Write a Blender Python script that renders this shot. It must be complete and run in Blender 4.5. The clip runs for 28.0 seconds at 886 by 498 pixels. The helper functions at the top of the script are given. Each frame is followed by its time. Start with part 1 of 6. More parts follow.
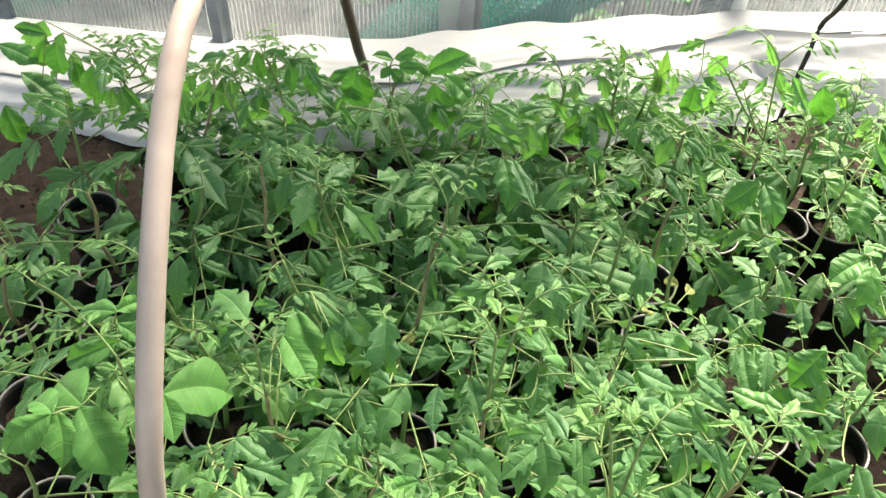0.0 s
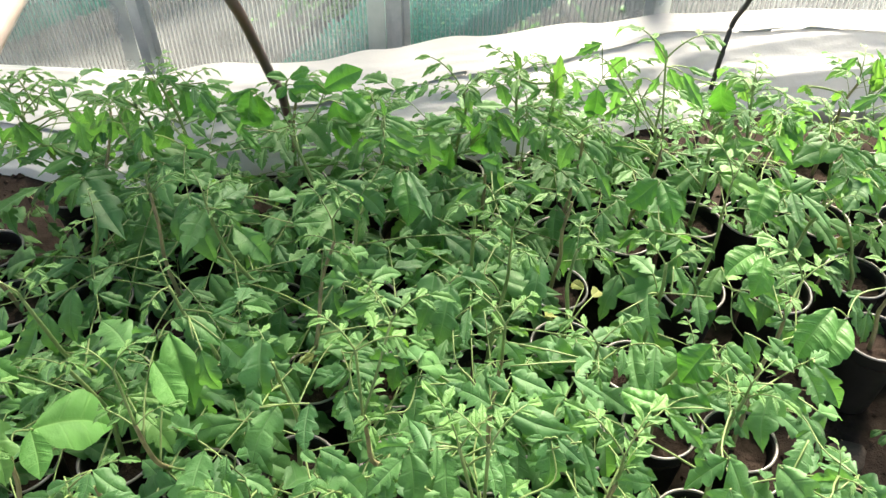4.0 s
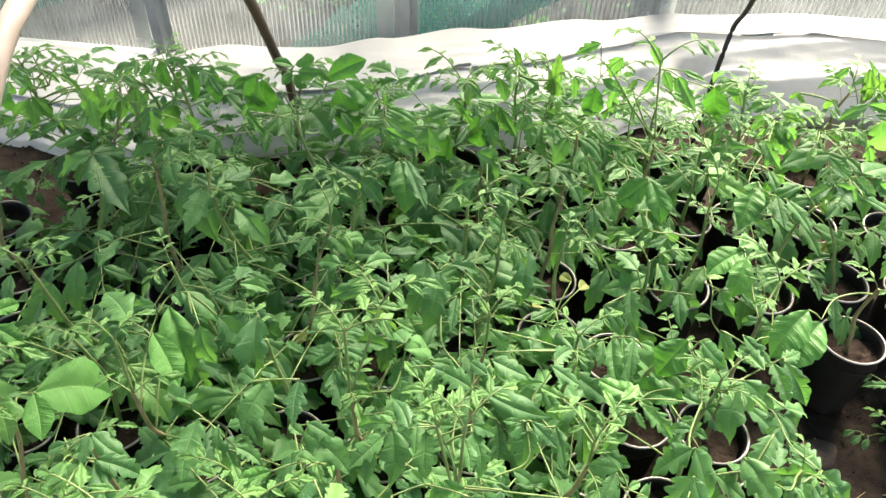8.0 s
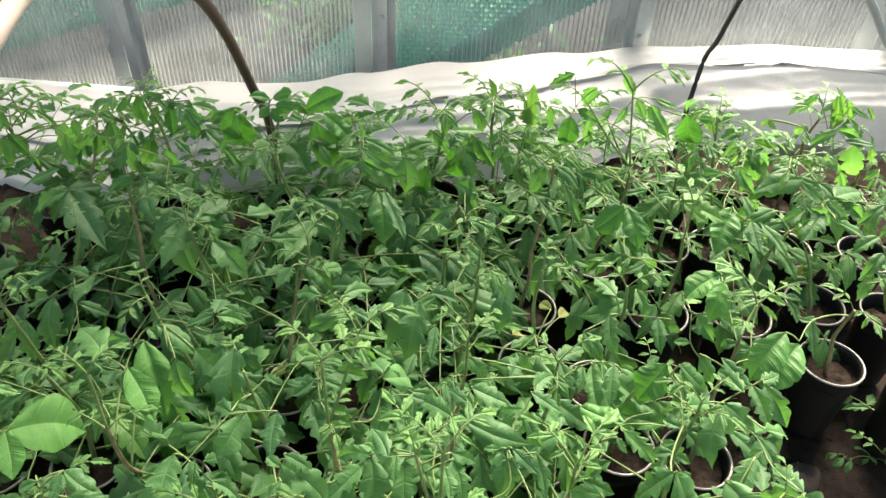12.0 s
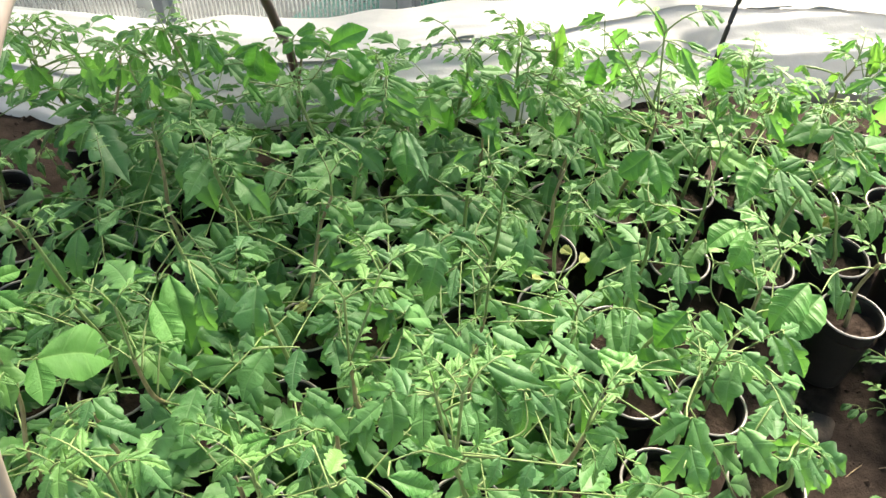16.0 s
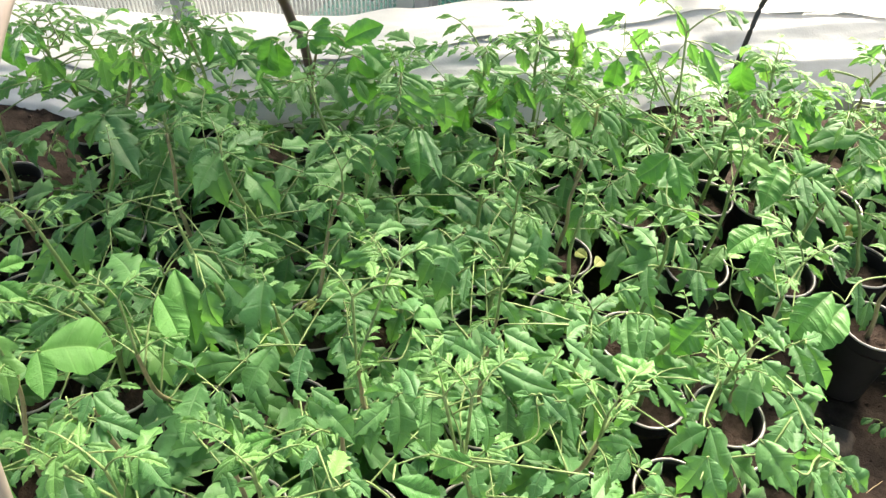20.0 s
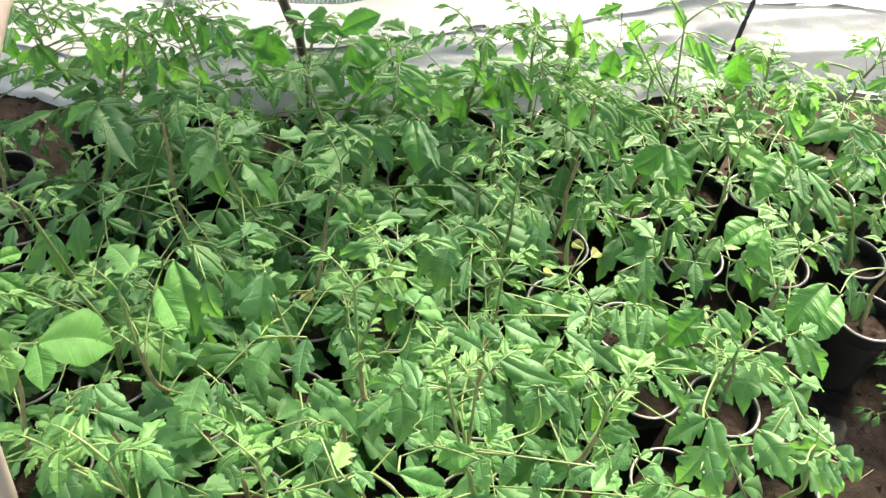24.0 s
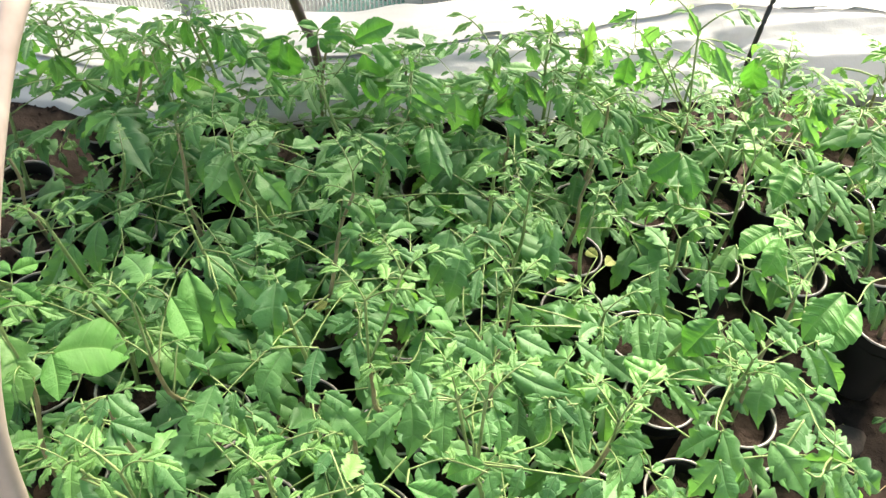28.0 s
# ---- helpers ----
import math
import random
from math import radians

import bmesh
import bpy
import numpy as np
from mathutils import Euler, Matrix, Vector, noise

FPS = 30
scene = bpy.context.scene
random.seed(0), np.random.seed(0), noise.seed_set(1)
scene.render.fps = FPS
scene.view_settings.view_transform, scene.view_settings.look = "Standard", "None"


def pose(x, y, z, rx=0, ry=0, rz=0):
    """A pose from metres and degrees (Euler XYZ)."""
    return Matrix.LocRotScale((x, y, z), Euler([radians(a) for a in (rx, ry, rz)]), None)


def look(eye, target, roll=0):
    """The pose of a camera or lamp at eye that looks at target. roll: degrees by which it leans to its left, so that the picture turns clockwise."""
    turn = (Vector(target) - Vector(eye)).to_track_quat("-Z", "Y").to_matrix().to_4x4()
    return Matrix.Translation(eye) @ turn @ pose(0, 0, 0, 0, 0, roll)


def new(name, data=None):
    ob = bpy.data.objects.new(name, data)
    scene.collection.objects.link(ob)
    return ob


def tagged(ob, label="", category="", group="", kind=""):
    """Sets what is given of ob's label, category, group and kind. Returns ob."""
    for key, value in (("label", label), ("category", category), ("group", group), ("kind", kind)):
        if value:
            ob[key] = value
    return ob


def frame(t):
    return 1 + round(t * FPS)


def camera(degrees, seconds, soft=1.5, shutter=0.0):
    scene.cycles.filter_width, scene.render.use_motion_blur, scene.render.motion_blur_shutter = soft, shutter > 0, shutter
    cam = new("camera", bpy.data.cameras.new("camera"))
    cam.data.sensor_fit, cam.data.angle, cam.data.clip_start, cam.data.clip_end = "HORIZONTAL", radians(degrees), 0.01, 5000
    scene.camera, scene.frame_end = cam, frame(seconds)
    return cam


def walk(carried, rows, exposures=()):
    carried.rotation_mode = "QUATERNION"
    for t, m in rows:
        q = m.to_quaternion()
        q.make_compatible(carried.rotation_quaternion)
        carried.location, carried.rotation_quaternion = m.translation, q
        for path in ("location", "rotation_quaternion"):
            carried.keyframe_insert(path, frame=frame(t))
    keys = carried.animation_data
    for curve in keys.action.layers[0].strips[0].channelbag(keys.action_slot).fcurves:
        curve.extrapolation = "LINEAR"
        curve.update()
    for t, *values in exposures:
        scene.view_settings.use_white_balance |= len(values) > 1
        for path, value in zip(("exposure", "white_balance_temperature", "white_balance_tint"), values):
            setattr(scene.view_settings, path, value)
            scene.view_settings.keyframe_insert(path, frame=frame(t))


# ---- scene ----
cam = camera(59.6, 28.0)
PATH = [
    (0, (-0.047, 0.013, 0.865), (-0.177, 1.424, -0.546), 3.3),
    (0.5, (-0.04, 0.018, 0.86), (-0.183, 1.438, -0.541), 2.0),
    (1, (-0.037, 0.017, 0.862), (-0.17, 1.438, -0.539), 1.5),
    (1.5, (-0.036, 0.022, 0.862), (-0.157, 1.444, -0.539), 0.9),
    (2, (-0.035, 0.025, 0.855), (-0.147, 1.456, -0.538), 1.9),
    (2.5, (-0.029, 0.024, 0.856), (-0.13, 1.454, -0.538), 1.1),
    (3, (-0.033, 0.024, 0.859), (-0.121, 1.463, -0.528), 3.5),
    (3.5, (0.01, 0.026, 0.86), (-0.105, 1.469, -0.519), 1.0),
    (4, (0.062, 0.025, 0.853), (-0.049, 1.479, -0.516), 0.5),
    (4.5, (0.063, 0.021, 0.856), (-0.045, 1.474, -0.514), 3.3),
    (6.5, (0.075, 0.014, 0.864), (-0.0292, 1.4057, -0.5693), 2.88),
    (7, (0.082, 0.011, 0.862), (-0.0320, 1.4262, -0.5467), 2.65),
    (7.5, (0.078, 0.011, 0.866), (-0.0270, 1.4232, -0.5468), 3.02),
    (8, (0.076, 0.005, 0.876), (-0.0409, 1.4351, -0.5179), 2.70),
    (8.5, (0.077, 0.003, 0.878), (-0.0462, 1.4480, -0.5000), 2.14),
    (9, (0.076, 0.004, 0.873), (-0.0526, 1.4676, -0.4844), 2.18),
    (9.5, (0.084, 0.0, 0.873), (-0.0528, 1.4651, -0.4818), 0.46),
    (10, (0.089, -0.009, 0.88), (-0.0418, 1.4667, -0.4619), -1.11),
    (10.5, (0.086, -0.001, 0.876), (-0.0095, 1.4912, -0.4516), 0.18),
    (11, (0.079, 0.003, 0.871), (-0.0061, 1.5027, -0.4493), 2.18),
    (11.5, (0.083, 0.002, 0.871), (-0.0017, 1.5003, -0.4516), 2.67),
    (13.5, (0.072, -0.007, 0.871), (-0.0199, 1.4826, -0.4605), 3.13),
    (14, (0.065, -0.01, 0.863), (-0.0259, 1.4786, -0.4695), 3.98),
    (14.5, (0.069, -0.003, 0.862), (-0.0260, 1.4193, -0.5418), 4.33),
    (15, (0.074, -0.004, 0.863), (-0.0270, 1.4038, -0.5543), 3.92),
    (15.5, (0.078, -0.003, 0.863), (-0.0303, 1.3994, -0.5587), 3.36),
    (16, (0.079, 0.001, 0.871), (-0.0379, 1.3886, -0.5654), 3.00),
    (16.5, (0.08, 0.0, 0.872), (-0.0534, 1.4058, -0.5443), 1.92),
    (17, (0.076, 0.004, 0.865), (-0.0625, 1.4128, -0.5473), 2.16),
    (17.5, (0.072, 0.01, 0.864), (-0.0641, 1.4112, -0.5569), 2.99),
    (18, (0.076, 0.009, 0.865), (-0.0656, 1.4049, -0.5602), 2.93),
    (18.5, (0.079, 0.006, 0.862), (-0.0675, 1.4070, -0.5582), 2.67),
    (19, (0.074, 0.011, 0.86), (-0.0764, 1.4042, -0.5660), 3.19),
    (19.5, (0.074, 0.01, 0.855), (-0.0761, 1.4060, -0.5702), 2.71),
    (20, (0.079, 0.01, 0.853), (-0.0717, 1.4029, -0.5744), 3.21),
    (20.5, (0.082, 0.006, 0.862), (-0.0582, 1.3863, -0.5788), 3.36),
    (21, (0.085, 0.004, 0.861), (-0.0502, 1.3809, -0.5833), 3.16),
    (21.5, (0.083, 0.007, 0.854), (-0.0483, 1.3885, -0.5857), 2.71),
    (23.5, (0.072, 0.011, 0.852), (-0.0384, 1.3908, -0.5912), 4.03),
    (24, (0.067, 0.01, 0.855), (-0.0489, 1.3857, -0.5913), 4.25),
    (24.5, (0.066, 0.014, 0.853), (-0.0627, 1.3855, -0.5977), 4.36),
    (25, (0.067, 0.01, 0.852), (-0.0716, 1.3809, -0.5984), 3.71),
    (25.5, (0.068, 0.009, 0.854), (-0.0797, 1.3762, -0.5988), 2.78),
    (26, (0.069, 0.013, 0.857), (-0.0771, 1.3734, -0.6017), 2.40),
    (26.5, (0.068, 0.01, 0.858), (-0.0770, 1.3743, -0.5967), 3.25),
    (27, (0.068, 0.012, 0.856), (-0.0821, 1.3780, -0.5970), 3.37),
    (27.5, (0.069, 0.018, 0.859), (-0.0866, 1.3885, -0.5887), 3.42),
    (28, (0.073, 0.016, 0.86), (-0.0917, 1.3911, -0.5840), 2.72),
]
walk(cam, [(t, look(eye, aim, roll)) for t, eye, aim, roll in PATH],
     [(0.0, 2.82, 7400, 10), (9.0, 2.75, 7400, 10), (11.0, 2.52, 7400, 10), (13.5, 2.60, 7400, 10), (15.0, 2.83, 7400, 10), (28.0, 3.00, 7400, 10)])

# ---- light ----
world = bpy.data.worlds.new("world")
scene.world = world
world.use_nodes = True
wn = world.node_tree.nodes
sky = wn.new("ShaderNodeTexSky")
sky.sky_type = "NISHITA"
sky.sun_disc = False
SUN_ELEV, SUN_AZ = radians(42), radians(13)      # azimuth clockwise from +y
sky.sun_elevation, sky.sun_rotation = SUN_ELEV, SUN_AZ
wn["Background"].inputs["Strength"].default_value = 0.066
world.node_tree.links.new(sky.outputs[0], wn["Background"].inputs["Color"])
sun_data = bpy.data.lights.new("sun", "SUN")
sun_data.energy, sun_data.angle, sun_data.color = 5.0, radians(30.0), (1.0, 0.945, 0.85)
sun = new("sun", sun_data)
sun_from = Vector((math.sin(SUN_AZ) * math.cos(SUN_ELEV), math.cos(SUN_AZ) * math.cos(SUN_ELEV), math.sin(SUN_ELEV)))
sun.matrix_world = look(sun_from * 20, (0, 0, 0))


# ---- materials ----
class Mat:
    """A node material with short ways to add nodes."""

    def __init__(self, name):
        self.m = bpy.data.materials.new(name)
        self.m.use_nodes = True
        self.t = self.m.node_tree
        self.t.nodes.clear()
        self.out = self.t.nodes.new("ShaderNodeOutputMaterial")

    def n(self, kind, **kw):
        node = self.t.nodes.new("ShaderNode" + kind)
        for k, v in kw.items():
            node.inputs[k.replace("_", " ")].default_value = v
        return node

    def l(self, a, b):
        self.t.links.new(a, b)

    def math(self, op, a, b=None, c=None):
        node = self.t.nodes.new("ShaderNodeMath")
        node.operation = op
        for i, v in enumerate((a, b, c)):
            if v is None:
                continue
            if isinstance(v, (int, float)):
                node.inputs[i].default_value = v
            else:
                self.l(v, node.inputs[i])
        return node.outputs[0]

    def ramp(self, fac, stops):
        node = self.t.nodes.new("ShaderNodeValToRGB")
        els = node.color_ramp.elements
        while len(els) < len(stops):
            els.new(0.5)
        for e, (p, c) in zip(els, stops):
            e.position, e.color = p, (*c, 1)
        self.l(fac, node.inputs[0])
        return node.outputs[0]

    def mix(self, fac, a, b, how="MIX"):
        node = self.t.nodes.new("ShaderNodeMix")
        node.data_type, node.blend_type = "RGBA", how
        for i, v in ((0, fac), (6, a), (7, b)):
            if isinstance(v, (int, float)):
                node.inputs[i].default_value = v
            elif isinstance(v, tuple):
                node.inputs[i].default_value = (*v, 1)
            else:
                self.l(v, node.inputs[i])
        return node.outputs[2]

    def noise(self, coord, scale, detail=4, rough=0.55):
        node = self.n("TexNoise", Scale=scale, Detail=detail, Roughness=rough)
        if coord is not None:
            self.l(coord, node.inputs["Vector"])
        return node.outputs["Fac"]

    def bump(self, height, strength, distance):
        node = self.n("Bump", Strength=strength, Distance=distance)
        self.l(height, node.inputs["Height"])
        return node.outputs[0]

    def principled(self, color, rough, normal=None, metal=0.0, spec=0.5):
        node = self.n("BsdfPrincipled", Metallic=metal)
        node.inputs["Specular IOR Level"].default_value = spec
        if isinstance(color, tuple):
            node.inputs["Base Color"].default_value = (*color, 1)
        else:
            self.l(color, node.inputs["Base Color"])
        if isinstance(rough, (int, float)):
            node.inputs["Roughness"].default_value = rough
        else:
            self.l(rough, node.inputs["Roughness"])
        if normal is not None:
            self.l(normal, node.inputs["Normal"])
        return node

    def done(self, shader):
        self.l(shader, self.out.inputs[0])
        return self.m


def geo_pos(M):
    return M.n("NewGeometry").outputs["Position"]


def object_pos(M):
    return M.n("TexCoord").outputs["Object"]


def leaf_material(name, dark, light, vein, through_color, through_part=0.35, rough=0.48):
    """A living leaf: veins and quilting in the leaf's own coordinates, light shining through the blade."""
    M = Mat(name)
    co = object_pos(M)
    rnd = M.n("ObjectInfo").outputs["Random"]
    uv = M.n("UVMap")
    uv.uv_map = "veins"
    vsep = M.n("SeparateXYZ")
    M.l(uv.outputs[0], vsep.inputs[0])
    mid = M.math("MAXIMUM", M.math("SUBTRACT", 1.0, M.math("MULTIPLY", vsep.outputs[0], 11.0)), 0.0)
    side = M.math("FRACT", M.math("ADD", vsep.outputs[1], 0.75))
    side = M.math("ABSOLUTE", M.math("SUBTRACT", side, 0.5))
    vein_side = M.math("MAXIMUM", M.math("SUBTRACT", 1.0, M.math("MULTIPLY", M.math("SUBTRACT", 0.5, side), 11.0)), 0.0)
    veins = M.math("MAXIMUM", mid, M.math("MULTIPLY", vein_side, 0.45))
    patch = M.noise(geo_pos(M), 28.0, 3)
    grain = M.noise(co, 16.0, 4)
    mixer = M.math("ADD", M.math("MULTIPLY", rnd, 0.8), M.math("MULTIPLY", patch, 0.35))
    base = M.mix(M.math("MINIMUM", mixer, 1.0), dark, light)
    base = M.mix(M.math("MULTIPLY", grain, 0.3), base, tuple(c * 0.6 for c in dark))
    color = M.mix(M.math("MULTIPLY", veins, 0.32), base, vein)
    height = M.math("ADD", M.math("MULTIPLY", M.math("SUBTRACT", 0.5, side), 0.28), M.math("MULTIPLY", M.noise(co, 14.0, 3), 0.6))
    height = M.math("SUBTRACT", height, M.math("MULTIPLY", veins, 0.5))
    nrm = M.bump(height, 0.65, 0.0018)
    r = M.math("ADD", rough + 0.02, M.math("MULTIPLY", grain, 0.2))
    blade = M.principled(color, r, nrm, spec=0.55)
    blade.inputs["Sheen Weight"].default_value = 0.12
    blade.inputs["Sheen Roughness"].default_value = 0.45
    glow = M.n("BsdfTranslucent")
    M.l(M.mix(0.75, color, through_color), glow.inputs[0])
    M.l(nrm, glow.inputs["Normal"])
    both = M.n("MixShader", Fac=through_part)
    M.l(blade.outputs[0], both.inputs[1])
    M.l(glow.outputs[0], both.inputs[2])
    return M.done(both.outputs[0])


MAT_LEAF = leaf_material("tomato_leaf", (0.018, 0.102, 0.031), (0.094, 0.25, 0.068), (0.2, 0.34, 0.15), (0.17, 0.44, 0.06), 0.4)
MAT_YOUNG = leaf_material("young_leaf", (0.045, 0.15, 0.032), (0.112, 0.26, 0.06), (0.2, 0.36, 0.12), (0.2, 0.46, 0.05), 0.34)
MAT_OLD = leaf_material("yellowed_leaf", (0.15, 0.19, 0.04), (0.26, 0.29, 0.08), (0.4, 0.36, 0.14), (0.5, 0.5, 0.08), 0.3)
MAT_BROAD = leaf_material("broad_leaf", (0.03, 0.14, 0.025), (0.08, 0.26, 0.042), (0.22, 0.38, 0.13), (0.12, 0.4, 0.035), 0.28, 0.42)
MAT_LIGHT = leaf_material("light_green_leaf", (0.04, 0.165, 0.026), (0.075, 0.235, 0.038), (0.17, 0.35, 0.09), (0.14, 0.42, 0.035), 0.28, 0.6)


def plain(name, dark, light, scale, rough, bump=0.3, dist=0.002, metal=0.0, spec=0.5, use_object=False, detail=5):
    M = Mat(name)
    co = object_pos(M) if use_object else geo_pos(M)
    a, b = M.noise(co, scale, detail), M.noise(co, scale * 7.3, 3)
    f = M.math("ADD", M.math("MULTIPLY", a, 0.7), M.math("MULTIPLY", b, 0.3))
    col = M.ramp(f, [(0.3, dark), (0.7, light)])
    r = M.math("ADD", rough - 0.1, M.math("MULTIPLY", b, 0.2))
    return M.done(M.principled(col, r, M.bump(f, bump, dist), metal, spec).outputs[0])


MAT_STEM = plain("green_stem", (0.09, 0.15, 0.045), (0.19, 0.26, 0.1), 40, 0.55, spec=0.3)
MAT_STEM_OLD = plain("woody_stem", (0.12, 0.11, 0.055), (0.25, 0.22, 0.12), 60, 0.6, spec=0.3)
MAT_SOIL = plain("soil", (0.012, 0.009, 0.0076), (0.04, 0.03, 0.025), 55, 0.95, 0.9, 0.006, spec=0.03)
MAT_POTTING = plain("potting_mix", (0.015, 0.011, 0.009), (0.052, 0.038, 0.031), 90, 0.95, 1.0, 0.006, spec=0.03)
MAT_POT = plain("black_plastic", (0.005, 0.0045, 0.0045), (0.014, 0.013, 0.013), 18, 0.6, 0.1, 0.001, spec=0.2)
MAT_RIM = plain("grey_plastic_rim", (0.13, 0.12, 0.115), (0.26, 0.245, 0.235), 25, 0.4, 0.1, 0.001)
MAT_PIPE = plain("beige_plastic", (0.27, 0.215, 0.185), (0.40, 0.335, 0.295), 9, 0.35, 0.05, 0.001)
MAT_PIPE_BROWN = plain("brown_plastic", (0.055, 0.025, 0.018), (0.11, 0.055, 0.04), 14, 0.38, 0.08, 0.001)
MAT_BLACK = plain("black_rubber", (0.012, 0.01, 0.01), (0.04, 0.032, 0.032), 40, 0.55, 0.3, 0.002)
MAT_STEEL = plain("galvanised_steel", (0.36, 0.40, 0.41), (0.54, 0.57, 0.57), 22, 0.42, 0.08, 0.001, 0.35)
MAT_STONE = plain("stone", (0.03, 0.024, 0.02), (0.085, 0.068, 0.056), 30, 0.9, 0.8, 0.006, spec=0.1)
MAT_STRAW = plain("dry_straw", (0.3, 0.22, 0.12), (0.5, 0.4, 0.25), 50, 0.8)
MAT_OUT = plain("outside_ground", (0.04, 0.036, 0.037), (0.085, 0.078, 0.08), 6, 0.95, 0.5, 0.01, spec=0.1)


def fabric_material(name, thru_part, gaps):
    """Non-woven fleece: matt fibres, light passing through, and open gaps between the fibres of a single layer."""
    M = Mat(name)
    co = geo_pos(M)
    stain = M.noise(co, 5.0, 4)
    fibre = M.noise(co, 260.0, 2)
    col = M.ramp(stain, [(0.25, (0.48, 0.48, 0.48)), (0.55, (0.58, 0.58, 0.58))])
    nrm = M.bump(M.math("ADD", fibre, M.math("MULTIPLY", M.noise(co, 24.0, 3), 3.0)), 0.3, 0.002)
    body = M.principled(col, 0.85, nrm, spec=0.1)
    thru = M.n("BsdfTranslucent", Color=(0.76, 0.755, 0.75, 1))
    both = M.n("MixShader", Fac=thru_part)
    M.l(body.outputs[0], both.inputs[1])
    M.l(thru.outputs[0], both.inputs[2])
    if not gaps:
        return M.done(both.outputs[0])
    hole = M.n("BsdfTransparent")
    last = M.n("MixShader", Fac=gaps)
    M.l(both.outputs[0], last.inputs[1])
    M.l(hole.outputs[0], last.inputs[2])
    return M.done(last.outputs[0])


def sheet_material(name, clear):
    """Twin-wall polycarbonate: mostly clear, milky, with fine dirt."""
    M = Mat(name)
    co = geo_pos(M)
    dirt = M.noise(co, 7.0, 5)
    milk = M.principled(M.ramp(dirt, [(0.3, (0.28, 0.29, 0.29)), (0.7, (0.46, 0.47, 0.47))]), 0.25, spec=0.5)
    clear_node = M.n("BsdfTransparent", Color=(0.84, 0.88, 0.88, 1))
    both = M.n("MixShader", Fac=1 - clear)
    M.l(M.math("ADD", 1 - clear - 0.1, M.math("MULTIPLY", dirt, 0.2)), both.inputs[0])
    M.l(clear_node.outputs[0], both.inputs[1])
    M.l(milk.outputs[0], both.inputs[2])
    return M.done(both.outputs[0])


def net_material():
    """Teal plastic strands that let daylight through."""
    M = Mat("green_net")
    tone = M.ramp(M.noise(geo_pos(M), 30.0), [(0.3, (0.03, 0.22, 0.175)), (0.7, (0.08, 0.36, 0.3))])
    thru = M.n("BsdfTranslucent")
    M.l(tone, thru.inputs[0])
    both = M.n("MixShader", Fac=0.3)
    M.l(M.principled(tone, 0.5).outputs[0], both.inputs[1])
    M.l(thru.outputs[0], both.inputs[2])
    return M.done(both.outputs[0])


MAT_FABRIC = fabric_material("white_fleece", 0.3, 0.0)
MAT_NET = net_material()
MAT_SHEET = sheet_material("polycarbonate", 0.76)
MAT_RIB = sheet_material("polycarbonate_rib", 0.45)
MAT_LAP = sheet_material("polycarbonate_lap", 0.5)


# ---- builders ----
def mesh_of(name, bm, mat, smooth=True):
    me = bpy.data.meshes.new(name)
    bm.to_mesh(me)
    bm.free()
    if mat:
        me.materials.append(mat)
    if smooth:
        me.polygons.foreach_set("use_smooth", [True] * len(me.polygons))
    return me


def part(name, bm, material, parent, label="", smooth=True):
    ob = new(name, mesh_of(name, bm, material, smooth))
    ob.parent = parent
    if label:
        ob["label"] = label
    return ob


def child(name, me, parent, m):
    ob = new(name, me)
    ob.parent = parent
    ob.matrix_basis = m
    return ob


def smooth_line(points, per=6):
    """Points along a Catmull-Rom line."""
    pts = [Vector(p) for p in points]
    pts = [pts[0] * 2 - pts[1]] + pts + [pts[-1] * 2 - pts[-2]]
    out = []
    for i in range(1, len(pts) - 2):
        a, b, c, d = pts[i - 1:i + 3]
        for k in range(per):
            t = k / per
            out.append(0.5 * ((2 * b) + (c - a) * t + (2 * a - 5 * b + 4 * c - d) * t * t + (3 * b - a - 3 * c + d) * t ** 3))
    out.append(pts[-2])
    return out


def tube(bm, line, radius, sides=8, cap=True):
    """A round tube along a line of points; radius is a number or a function of 0..1."""
    rings, up = [], Vector((0.13, 0.37, 0.92)).normalized()
    n = len(line)
    for i, p in enumerate(line):
        t = (line[min(i + 1, n - 1)] - line[max(i - 1, 0)]).normalized()
        a = t.cross(up)
        if a.length < 0.05:
            a = t.cross(Vector((1, 0, 0)))
        a.normalize()
        b = t.cross(a)
        r = radius(i / (n - 1)) if callable(radius) else radius
        rings.append([bm.verts.new(p + (a * math.cos(2 * math.pi * k / sides) + b * math.sin(2 * math.pi * k / sides)) * r) for k in range(sides)])
    for r0, r1 in zip(rings, rings[1:]):
        for k in range(sides):
            bm.faces.new((r0[k], r0[(k + 1) % sides], r1[(k + 1) % sides], r1[k]))
    if cap:
        bm.faces.new(rings[0][::-1])
        bm.faces.new(rings[-1])
    return bm


def lathe(bm, profile, sides=28):
    """A turned shape from (radius, height) pairs."""
    rings = []
    for r, z in profile:
        if r < 1e-6:
            rings.append([bm.verts.new((0, 0, z))])
        else:
            rings.append([bm.verts.new((r * math.cos(2 * math.pi * k / sides), r * math.sin(2 * math.pi * k / sides), z)) for k in range(sides)])
    for a, b in zip(rings, rings[1:]):
        for k in range(sides):
            q = [a[k % len(a)], a[(k + 1) % len(a)], b[(k + 1) % len(b)], b[k % len(b)]]
            u = []
            for v in q:
                if v not in u:
                    u.append(v)
            if len(u) > 2:
                bm.faces.new(u)
    return bm


